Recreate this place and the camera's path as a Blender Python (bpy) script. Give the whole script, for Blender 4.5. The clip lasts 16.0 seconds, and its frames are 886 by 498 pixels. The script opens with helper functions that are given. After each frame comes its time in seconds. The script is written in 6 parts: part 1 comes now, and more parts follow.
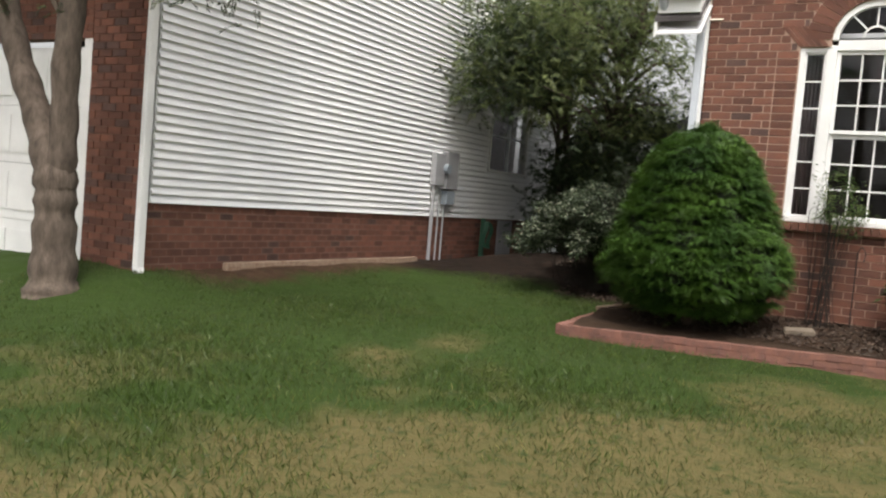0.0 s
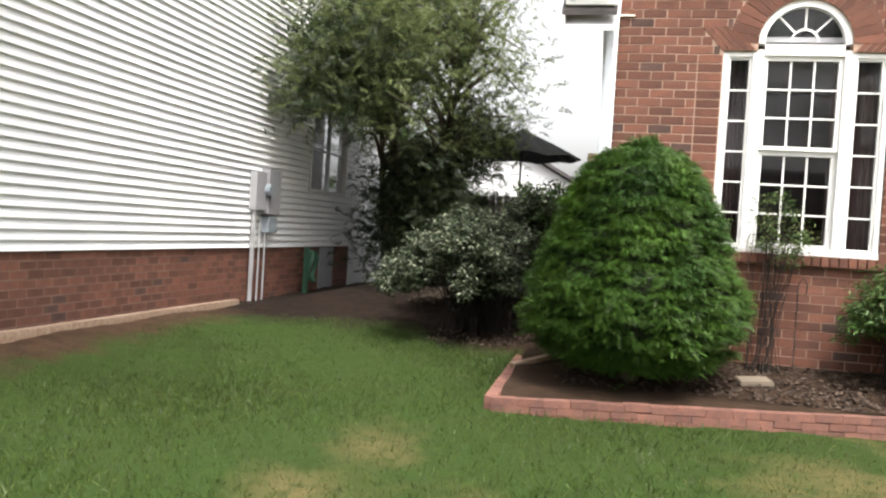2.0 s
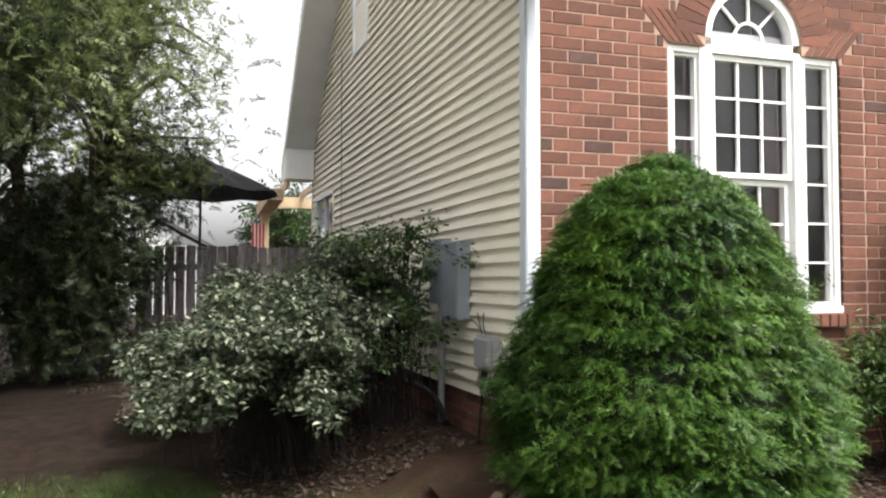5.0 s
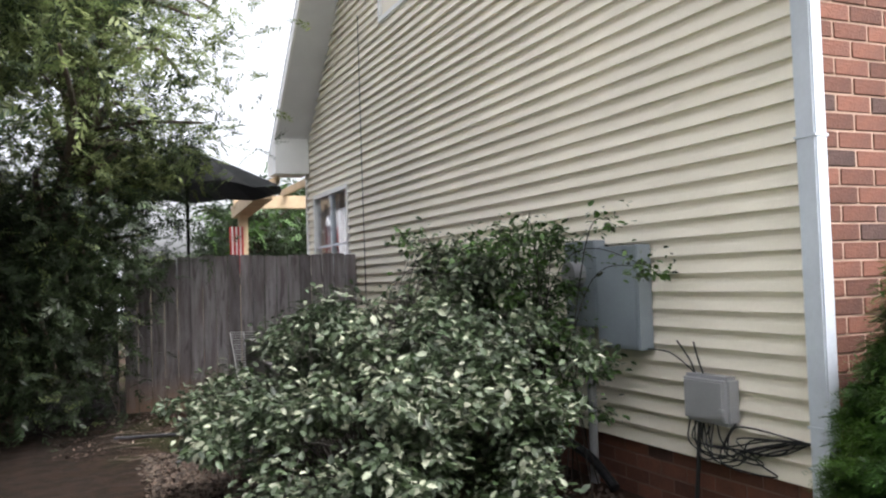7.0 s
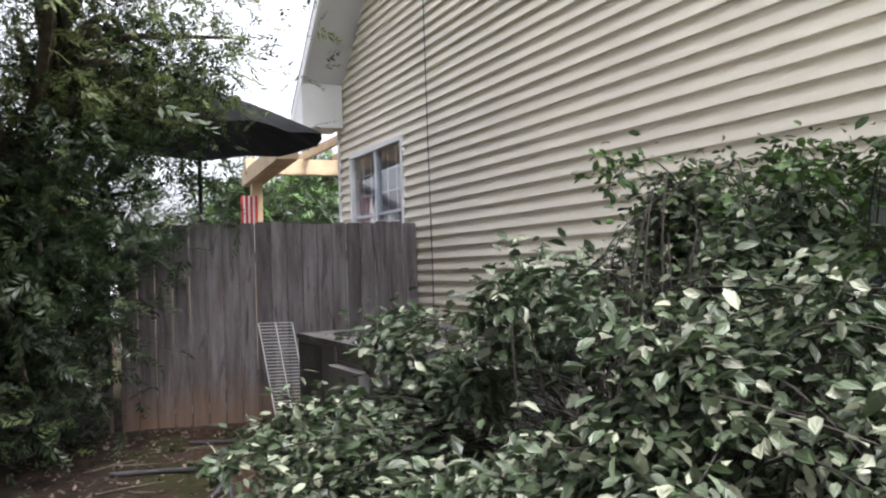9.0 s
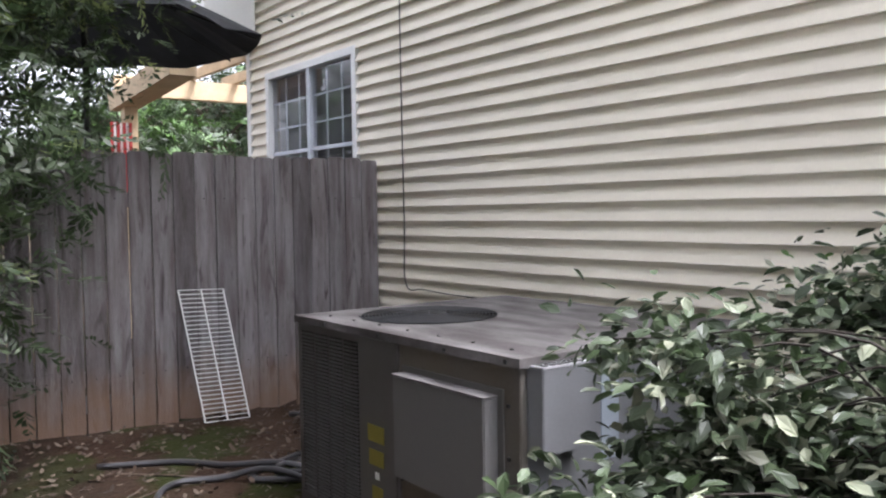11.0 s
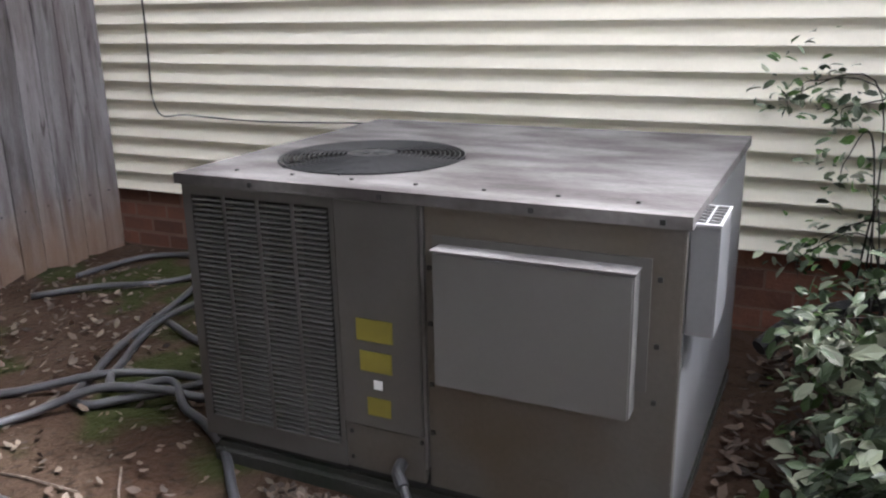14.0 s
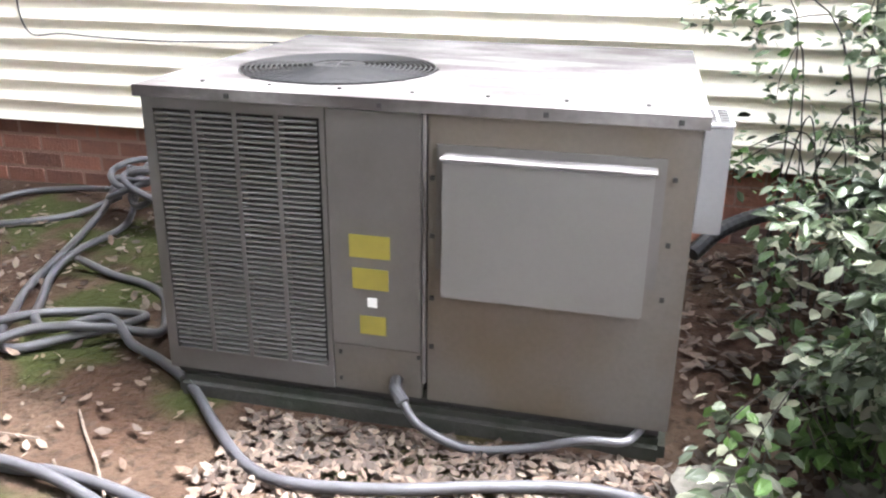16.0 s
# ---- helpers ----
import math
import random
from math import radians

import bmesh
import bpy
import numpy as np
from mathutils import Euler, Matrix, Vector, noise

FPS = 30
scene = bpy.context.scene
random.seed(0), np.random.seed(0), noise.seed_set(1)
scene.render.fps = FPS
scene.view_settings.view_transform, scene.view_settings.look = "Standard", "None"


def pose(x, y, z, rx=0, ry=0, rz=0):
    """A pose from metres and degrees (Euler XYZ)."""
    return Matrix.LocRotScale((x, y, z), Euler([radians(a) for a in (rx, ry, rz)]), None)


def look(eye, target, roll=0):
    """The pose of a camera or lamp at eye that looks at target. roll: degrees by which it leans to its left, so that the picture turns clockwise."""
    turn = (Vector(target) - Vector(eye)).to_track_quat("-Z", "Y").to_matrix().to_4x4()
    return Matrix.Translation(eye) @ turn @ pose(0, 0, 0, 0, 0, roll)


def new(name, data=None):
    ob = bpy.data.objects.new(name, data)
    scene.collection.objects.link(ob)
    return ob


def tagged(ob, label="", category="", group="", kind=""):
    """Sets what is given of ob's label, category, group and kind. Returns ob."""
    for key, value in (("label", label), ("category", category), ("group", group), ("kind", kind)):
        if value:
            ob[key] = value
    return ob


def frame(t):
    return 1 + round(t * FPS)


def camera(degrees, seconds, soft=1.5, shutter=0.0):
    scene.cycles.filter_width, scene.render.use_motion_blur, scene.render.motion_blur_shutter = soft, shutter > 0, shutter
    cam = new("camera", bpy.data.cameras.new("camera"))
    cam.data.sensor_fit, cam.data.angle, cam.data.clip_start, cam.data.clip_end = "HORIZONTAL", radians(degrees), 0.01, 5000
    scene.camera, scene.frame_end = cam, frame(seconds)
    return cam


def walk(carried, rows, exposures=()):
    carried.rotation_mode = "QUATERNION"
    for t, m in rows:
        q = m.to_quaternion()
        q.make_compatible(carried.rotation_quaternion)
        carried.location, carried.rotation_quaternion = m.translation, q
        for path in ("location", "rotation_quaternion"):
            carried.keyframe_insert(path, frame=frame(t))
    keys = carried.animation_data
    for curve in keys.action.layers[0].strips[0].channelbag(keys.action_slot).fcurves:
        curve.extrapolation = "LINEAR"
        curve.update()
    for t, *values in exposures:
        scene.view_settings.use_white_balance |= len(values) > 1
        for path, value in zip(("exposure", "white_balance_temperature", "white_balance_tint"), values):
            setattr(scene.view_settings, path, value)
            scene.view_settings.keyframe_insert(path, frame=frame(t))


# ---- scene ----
EXPOSURES = ((0.0, 0.75, 6700, 10), (1.0, 1.25, 6650, 10), (4.0, 1.55, 6650, 10), (6.5, 1.8, 6250, 12), (8.0, 1.9, 6200, 13), (9.5, 2.1, 6100, 15), (12.0, 2.35, 5900, 16), (13.0, 2.35, 5800, 16), (13.5, 2.45, 5850, 15), (14.0, 2.95, 5950, 14), (14.5, 3.85, 6000, 13), (15.0, 4.35, 6000, 13), (16.0, 4.6, 6000, 13))
cam = camera(56.0, 16.0, soft=2.2, shutter=0.0)
PATH = [
    (0, (2.376, -10.195, 0.821), (1.399, -8.454, 0.701), 4.9),
    (0.5, (1.854, -9.851, 0.869), (1.035, -8.027, 0.809), 4.5),
    (1, (1.308, -9.527, 1.003), (0.789, -7.595, 0.978), 3.7),
    (1.5, (0.865, -8.955, 0.934), (0.384, -7.014, 0.938), 3.5),
    (2, (0.302, -8.622, 0.937), (-0.143, -6.672, 0.89), 3.6),
    (2.5, (-0.158, -8.111, 0.779), (-0.199, -6.111, 0.748), 1.2),
    (3, (-0.627, -7.587, 0.854), (-0.537, -5.589, 0.878), 1.8),
    (3.5, (-1.083, -7.014, 0.832), (-0.614, -5.072, 0.901), 0.9),
    (4, (-1.536, -6.327, 0.94), (-1.047, -4.389, 1.025), 1.5),
    (6.3, (-2.897, -3.64, 1.195), (-2.093, -1.809, 1.228), -2.2),
    (6.5, (-2.924, -3.384, 1.177), (-2.201, -1.519, 1.187), -1.1),
    (7, (-3.218, -2.821, 1.304), (-2.407, -0.994, 1.374), -1.9),
    (7.5, (-3.368, -2.233, 1.29), (-2.458, -0.454, 1.382), -2.1),
    (8, (-3.292, -1.534, 1.31), (-2.429, 0.27, 1.346), -0.2),
    (8.5, (-3.262, -0.935, 1.264), (-2.242, 0.785, 1.281), -1.5),
    (9, (-3.214, -0.353, 1.204), (-2.364, 1.456, 1.247), -1.9),
    (9.5, (-3.243, 0.223, 1.212), (-2.176, 1.914, 1.165), 1.0),
    (9.7, (-3.261, 0.391, 1.193), (-2.195, 2.083, 1.138), 1.9),
    (11.8, (-3.533, 2.327, 1.269), (-2.096, 3.71, 1.111), -4.2),
    (12, (-3.553, 2.445, 1.269), (-2.0, 3.693, 1.102), -3.3),
    (12.5, (-3.518, 2.706, 1.288), (-1.853, 3.797, 1.098), -4.8),
    (13, (-3.542, 2.934, 1.333), (-1.812, 3.897, 1.051), -3.9),
    (13.5, (-3.615, 3.104, 1.301), (-1.827, 3.863, 0.824), -2.0),
    (14, (-3.581, 3.188, 1.26), (-1.849, 4.014, 0.694), -1.1),
    (14.5, (-3.588, 3.306, 1.202), (-1.837, 4.005, 0.536), -1.1),
    (15, (-3.651, 3.503, 1.181), (-1.859, 4.052, 0.482), -1.2),
    (15.5, (-3.695, 3.58, 1.168), (-1.907, 4.086, 0.428), 0.9),
    (16, (-3.706, 3.592, 1.184), (-1.887, 4.027, 0.476), 0.7),
]
walk(cam, [(t, look(eye, target, roll)) for t, eye, target, roll in PATH], EXPOSURES)

# world and sun: a bright hazy sky, light soft from above the front lawn
world = bpy.data.worlds.new("sky")
scene.world = world
world.use_nodes = True
wn, wl = world.node_tree.nodes, world.node_tree.links
sky = wn.new("ShaderNodeTexSky")
sky.sky_type, sky.sun_disc = "NISHITA", False
sky.sun_elevation, sky.sun_rotation = radians(60), radians(151)
sky.dust_density, sky.air_density = 6.0, 1.0
grey = wn.new("ShaderNodeHueSaturation")
grey.inputs["Saturation"].default_value = 0.12
wl.new(sky.outputs[0], grey.inputs["Color"])
wl.new(grey.outputs[0], wn["Background"].inputs[0])
wn["Background"].inputs[1].default_value = 0.15
sun = new("sun", bpy.data.lights.new("sun", "SUN"))
sun.data.energy, sun.data.angle, sun.data.color = 1.3, radians(14), (1, 0.96, 0.9)
sun.matrix_world = look((5, -9, 18), (0, 0, 0))


# ---------------------------------------------------------------- materials
def mat(name, colour, rough=0.7, metal=0.0, var=0.18, scale=6.0, bump=0.15, fine=90.0, rnd=0.0, other=None, mix=0.5, stretch=(1, 1, 1), spec=0.5):
    """A surface with grain and stains at two scales; rnd: how far pieces differ; other: a second colour in patches."""
    m = bpy.data.materials.new(name)
    m.use_nodes = True
    n, l = m.node_tree.nodes, m.node_tree.links
    b = n["Principled BSDF"]
    b.inputs["Roughness"].default_value, b.inputs["Metallic"].default_value = rough, metal
    b.inputs["Specular IOR Level"].default_value = spec
    tc, mp = n.new("ShaderNodeTexCoord"), n.new("ShaderNodeMapping")
    mp.inputs["Scale"].default_value = stretch
    l.new(tc.outputs["Object"], mp.inputs[0])
    big, small = n.new("ShaderNodeTexNoise"), n.new("ShaderNodeTexNoise")
    for t, s, d in ((big, scale, 5), (small, fine, 3)):
        t.inputs["Scale"].default_value, t.inputs["Detail"].default_value = s, d
        l.new(mp.outputs[0], t.inputs["Vector"])
    ramp = n.new("ShaderNodeMix")
    ramp.data_type = "RGBA"
    two = other or tuple(c * (1 - var * 1.6) for c in colour)
    ramp.inputs[6].default_value, ramp.inputs[7].default_value = (*colour, 1), (*two, 1)
    rng = n.new("ShaderNodeMapRange")
    rng.inputs[1].default_value, rng.inputs[2].default_value = mix - 0.18, mix + 0.18
    l.new(big.outputs[0], rng.inputs[0])
    l.new(rng.outputs[0], ramp.inputs[0])
    hsv = n.new("ShaderNodeHueSaturation")
    l.new(ramp.outputs[2], hsv.inputs["Color"])
    val = n.new("ShaderNodeMath")
    val.operation = "MULTIPLY_ADD"
    l.new(small.outputs[0], val.inputs[0])
    val.inputs[1].default_value, val.inputs[2].default_value = var * 2, 1 - var
    last = val
    if rnd:
        oi, geo, add = n.new("ShaderNodeObjectInfo"), n.new("ShaderNodeNewGeometry"), n.new("ShaderNodeMath")
        add.operation = "ADD"
        l.new(oi.outputs["Random"], add.inputs[0])
        l.new(geo.outputs["Random Per Island"], add.inputs[1])
        fr = n.new("ShaderNodeMath")
        fr.operation = "FRACT"
        l.new(add.outputs[0], fr.inputs[0])
        ma = n.new("ShaderNodeMath")
        ma.operation = "MULTIPLY_ADD"
        l.new(fr.outputs[0], ma.inputs[0])
        ma.inputs[1].default_value, ma.inputs[2].default_value = rnd * 2, -rnd
        last = n.new("ShaderNodeMath")
        last.operation = "ADD"
        l.new(val.outputs[0], last.inputs[0])
        l.new(ma.outputs[0], last.inputs[1])
    l.new(last.outputs[0], hsv.inputs["Value"])
    l.new(hsv.outputs[0], b.inputs["Base Color"])
    if bump:
        bp = n.new("ShaderNodeBump")
        bp.inputs["Strength"].default_value, bp.inputs["Distance"].default_value = bump, 0.01
        l.new(small.outputs[0], bp.inputs["Height"])
        l.new(bp.outputs[0], b.inputs["Normal"])
    return m


def leafy(name, colour, other, rnd=0.35, rough=0.5, glow=0.25):
    """Leaves: two greens, each leaf its own shade, some light let through."""
    m = mat(name, colour, rough, 0, 0.12, 2.2, 0.0, 40, rnd, other, 0.5)
    n, l = m.node_tree.nodes, m.node_tree.links
    b = n["Principled BSDF"]
    tr, mx = n.new("ShaderNodeBsdfTranslucent"), n.new("ShaderNodeMixShader")
    src = b.inputs["Base Color"].links[0].from_socket
    l.new(src, tr.inputs[0])
    mx.inputs[0].default_value = glow
    l.new(b.outputs[0], mx.inputs[1])
    l.new(tr.outputs[0], mx.inputs[2])
    l.new(mx.outputs[0], n["Material Output"].inputs[0])
    return m


BRICK = mat("red_brick", (0.160, 0.062, 0.038), 0.9, 0, 0.24, 9, 0.5, 70, 0.34, (0.117, 0.049, 0.034), 0.5)
BRICK_DARK = mat("burnt_brick", (0.098, 0.052, 0.042), 0.9, 0, 0.22, 9, 0.5, 70, 0.2)
MORTAR = mat("mortar", (0.45, 0.305, 0.235), 0.95, 0, 0.15, 5, 0.4, 120)
MORTAR_RED = mat("stained_mortar", (0.20, 0.12, 0.09), 0.95, 0, 0.2, 5, 0.4, 120)
CREAM = mat("cream_vinyl", (0.78, 0.72, 0.60), 0.55, 0, 0.05, 1.2, 0.06, 60, 0.03, (0.72, 0.66, 0.56), 0.55)
WHITE_VINYL = mat("white_vinyl", (0.82, 0.82, 0.82), 0.5, 0, 0.05, 1.2, 0.06, 60, 0.02, (0.74, 0.75, 0.77), 0.55)
WHITE = mat("white_paint", (0.80, 0.80, 0.79), 0.45, 0, 0.06, 3, 0.05, 50)
GREY_WHITE = mat("weathered_white_aluminium", (0.58, 0.62, 0.68), 0.4, 0, 0.08, 3, 0.05, 50)
SOFFIT = mat("soffit_white", (0.66, 0.66, 0.67), 0.6, 0, 0.06, 3, 0.1, 50)
SHINGLE = mat("roof_shingle", (0.09, 0.08, 0.08), 0.95, 0, 0.3, 5, 0.6, 60, 0.2)
FENCE = mat("weathered_grey_wood", (0.172, 0.160, 0.165), 0.9, 0, 0.34, 3, 0.7, 40, 0.26, (0.085, 0.070, 0.068), 0.52, (7, 7, 0.7))


def fence_wear(m):
    """Long dark knots and flaked streaks, and red earth splashed up the foot of the boards."""
    n, l = m.node_tree.nodes, m.node_tree.links
    b = n["Principled BSDF"]
    src = b.inputs["Base Color"].links[0].from_socket
    tc, mp, sep = n.new("ShaderNodeTexCoord"), n.new("ShaderNodeMapping"), n.new("ShaderNodeSeparateXYZ")
    mp.inputs["Scale"].default_value = (15, 15, 2.0)
    l.new(tc.outputs["Object"], mp.inputs[0])
    l.new(tc.outputs["Object"], sep.inputs[0])
    for noise_scale, lo, hi, colour in ((1.0, 0.56, 0.72, (0.045, 0.035, 0.035)), (2.3, 0.60, 0.74, (0.060, 0.048, 0.046))):
        t, r, k = n.new("ShaderNodeTexNoise"), n.new("ShaderNodeMapRange"), n.new("ShaderNodeMix")
        t.inputs["Scale"].default_value, t.inputs["Detail"].default_value = noise_scale, 6
        t.inputs["Distortion"].default_value = 0.9
        l.new(mp.outputs[0], t.inputs["Vector"])
        r.inputs[1].default_value, r.inputs[2].default_value = lo, hi
        l.new(t.outputs[0], r.inputs[0])
        k.data_type = "RGBA"
        k.inputs[7].default_value = (*colour, 1)
        l.new(src, k.inputs[6])
        l.new(r.outputs[0], k.inputs[0])
        src = k.outputs[2]
    t, a, r, k = n.new("ShaderNodeTexNoise"), n.new("ShaderNodeMath"), n.new("ShaderNodeMapRange"), n.new("ShaderNodeMix")
    t.inputs["Scale"].default_value = 5
    l.new(tc.outputs["Object"], t.inputs["Vector"])
    a.operation = "MULTIPLY_ADD"
    l.new(t.outputs[0], a.inputs[0])
    a.inputs[1].default_value = 0.5
    l.new(sep.outputs[2], a.inputs[2])
    r.inputs[1].default_value, r.inputs[2].default_value, r.inputs[3].default_value, r.inputs[4].default_value = 0.22, 0.62, 0.75, 0.0
    l.new(a.outputs[0], r.inputs[0])
    k.data_type = "RGBA"
    k.inputs[7].default_value = (0.16, 0.095, 0.055, 1)
    l.new(src, k.inputs[6])
    l.new(r.outputs[0], k.inputs[0])
    l.new(k.outputs[2], b.inputs["Base Color"])


fence_wear(FENCE)
BARK = mat("bark", (0.13, 0.10, 0.078), 0.95, 0, 0.35, 14, 1.0, 50, 0, (0.055, 0.04, 0.03), 0.5, (1, 1, 0.35))
SOIL = mat("bed_soil", (0.027, 0.017, 0.011), 0.98, 0, 0.35, 6, 0.9, 60, 0, (0.046, 0.028, 0.018), 0.5, spec=0.15)
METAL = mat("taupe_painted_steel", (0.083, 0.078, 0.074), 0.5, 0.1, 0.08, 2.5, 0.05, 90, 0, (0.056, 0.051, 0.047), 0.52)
# hood steel: newer paint, with its reflected light put into the colour too
HOOD = mat("lighter_grey_steel", (0.115, 0.111, 0.108), 0.55, 0.1, 0.05, 3, 0.04, 90)
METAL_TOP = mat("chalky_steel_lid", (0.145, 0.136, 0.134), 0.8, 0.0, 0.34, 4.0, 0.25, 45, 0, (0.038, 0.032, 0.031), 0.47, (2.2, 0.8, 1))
RUSTY = mat("rust_stained_steel", (0.085, 0.079, 0.072), 0.6, 0.1, 0.14, 2.2, 0.1, 70, 0, (0.074, 0.054, 0.032), 0.56)
DARK = mat("dark_interior", (0.018, 0.017, 0.017), 0.8, 0, 0.2, 4, 0, 40)
GALV = mat("grey_enamel", (0.30, 0.34, 0.38), 0.45, 0.2, 0.08, 3, 0.05, 60)
GREY_PLASTIC = mat("grey_plastic", (0.33, 0.33, 0.34), 0.5, 0, 0.08, 3, 0.05, 60)
HOSE = mat("grey_hose", (0.046, 0.045, 0.050), 0.5, 0, 0.15, 20, 0.1, 120)
CONCRETE = mat("mossy_concrete", (0.026, 0.024, 0.021), 0.95, 0, 0.25, 5, 0.5, 60, 0, (0.012, 0.015, 0.009), 0.52)
STEP = mat("porch_concrete", (0.20, 0.16, 0.12), 0.9, 0, 0.15, 4, 0.3, 70)
TAN = mat("tan_timber", (0.55, 0.42, 0.27), 0.8, 0, 0.15, 4, 0.2, 50, 0.05)
TIMBER = mat("grey_timber", (0.36, 0.27, 0.20), 0.9, 0, 0.2, 4, 0.4, 50, 0.1, (0.24, 0.15, 0.10), 0.5, (0.5, 4, 4))
STEM = mat("dark_stem", (0.020, 0.015, 0.011), 0.9, 0, 0.2, 9, 0.2, 60)
CANVAS = mat("charcoal_canvas", (0.06, 0.062, 0.066), 0.9, 0, 0.15, 5, 0.1, 160)
BLACK = mat("black_metal", (0.02, 0.02, 0.022), 0.5, 0.3, 0.1, 5, 0.05, 60)
YELLOW = mat("yellow_label", (0.205, 0.172, 0.024), 0.6, 0, 0.08, 9, 0, 50)
PAPER = mat("paper_label", (0.75, 0.76, 0.76), 0.6, 0, 0.05, 9, 0, 50)
# brown of the inner door, also painted where rooms and porch are dim
DOOR_AND_SHADE = mat("dark_door_and_shade", (0.05, 0.035, 0.03), 0.4, 0, 0.15, 4, 0.05, 40)
CURTAIN = mat("brown_curtain", (0.17, 0.11, 0.10), 0.9, 0, 0.2, 9, 0.2, 90, 0.2)
LINEN = mat("grey_blind", (0.34, 0.34, 0.36), 0.9, 0, 0.1, 9, 0.1, 90)
YEW = leafy("yew_green", (0.072, 0.145, 0.017), (0.028, 0.074, 0.011), 0.55)
YEW_CORE = mat("yew_inner_shade", (0.012, 0.018, 0.007), 0.95, 0, 0.3, 9, 0.4, 60)
OLEA = leafy("silvery_leaf", (0.078, 0.098, 0.058), (0.028, 0.048, 0.020), 0.6, 0.5)
OLEA_PALE = leafy("pale_leaf", (0.255, 0.26, 0.19), (0.125, 0.148, 0.095), 0.5, 0.5, 0.2)
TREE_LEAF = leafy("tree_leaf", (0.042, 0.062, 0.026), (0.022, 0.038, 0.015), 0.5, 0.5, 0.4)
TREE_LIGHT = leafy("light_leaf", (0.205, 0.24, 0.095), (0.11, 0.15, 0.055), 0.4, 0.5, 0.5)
NANDINA = leafy("bright_shrub_leaf", (0.065, 0.125, 0.025), (0.04, 0.085, 0.016), 0.4)
EARS = leafy("grey_green_leaf", (0.20, 0.25, 0.21), (0.11, 0.16, 0.11), 0.3)
GRASS = leafy("grass_blade", (0.042, 0.078, 0.010), (0.066, 0.086, 0.018), 0.45)
STRAW = leafy("straw_blade", (0.17, 0.15, 0.055), (0.085, 0.10, 0.028), 0.4)
# steel of the unit's end: newer paint, with reflected sky put into the colour
SKYLIT_STEEL = mat("skylit_grey_steel", (0.17, 0.174, 0.182), 0.42, 0.15, 0.08, 2.5, 0.04, 90, 0, (0.13, 0.13, 0.135), 0.55)
LITTER = mat("dead_leaf", (0.050, 0.030, 0.020), 0.85, 0, 0.2, 6, 0.2, 60, 0.6, (0.060, 0.043, 0.032), 0.5)
MOSS = mat("moss", (0.10, 0.13, 0.025), 1.0, 0, 0.3, 9, 0.9, 120, 0.3)


def glass(name, tint=0.9, rough=0.02):
    m = bpy.data.materials.new(name)
    m.use_nodes = True
    n, l = m.node_tree.nodes, m.node_tree.links
    n.remove(n["Principled BSDF"])
    tr, gl, mx = n.new("ShaderNodeBsdfTransparent"), n.new("ShaderNodeBsdfGlossy"), n.new("ShaderNodeMixShader")
    lw, pw, ad = n.new("ShaderNodeLayerWeight"), n.new("ShaderNodeMath"), n.new("ShaderNodeMath")
    tr.inputs[0].default_value = (tint, tint, tint * 1.02, 1)
    gl.inputs["Roughness"].default_value = rough
    lw.inputs[0].default_value = 0.5
    pw.operation, ad.operation = "POWER", "MULTIPLY_ADD"
    pw.inputs[1].default_value = 4.0
    ad.inputs[1].default_value, ad.inputs[2].default_value = 0.8, 0.025
    l.new(lw.outputs["Facing"], pw.inputs[0])
    l.new(pw.outputs[0], ad.inputs[0])
    l.new(ad.outputs[0], mx.inputs[0])
    l.new(tr.outputs[0], mx.inputs[1])
    l.new(gl.outputs[0], mx.inputs[2])
    l.new(mx.outputs[0], n["Material Output"].inputs[0])
    return m


GLASS = glass("window_glass", 0.93)


# ---------------------------------------------------------------- helpers
LOC = {}


def thing(name, at, label, category, group="", kind=""):
    ob = new(name)
    ob.location = at
    ob.empty_display_size = 0.1
    LOC[ob] = Vector(at)
    return tagged(ob, label, category, group, kind)


def hang(ob, parent, label=""):
    if parent is not None:
        ob.parent = parent
        ob.matrix_parent_inverse = Matrix.Translation(-LOC[parent]) if parent in LOC else Matrix()
    if label:
        ob["label"] = label
    return ob


def part(name, bm, material, parent, label="", smooth=False):
    """Links a bmesh as one mesh object under a thing or a part."""
    me = bpy.data.meshes.new(name)
    bmesh.ops.recalc_face_normals(bm, faces=bm.faces)
    if smooth:
        for f in bm.faces:
            f.smooth = True
    bm.to_mesh(me)
    bm.free()
    me.materials.append(material)
    return hang(new(name, me), parent, label)


def raw(name, verts, faces, material, parent, label="", smooth=False):
    """Links arrays of corners and faces (all of one size) as one mesh object."""
    V, F = np.asarray(verts, np.float32), np.asarray(faces, np.int32)
    me = bpy.data.meshes.new(name)
    me.vertices.add(len(V))
    me.vertices.foreach_set("co", V.ravel())
    k = F.shape[1]
    me.loops.add(F.size)
    me.loops.foreach_set("vertex_index", F.ravel())
    me.polygons.add(len(F))
    me.polygons.foreach_set("loop_start", np.arange(0, F.size, k, dtype=np.int32))
    me.update(calc_edges=True)
    me.validate()
    me.polygons.foreach_set("use_smooth", np.full(len(F), smooth, bool))
    me.materials.append(material)
    return hang(new(name, me), parent, label)


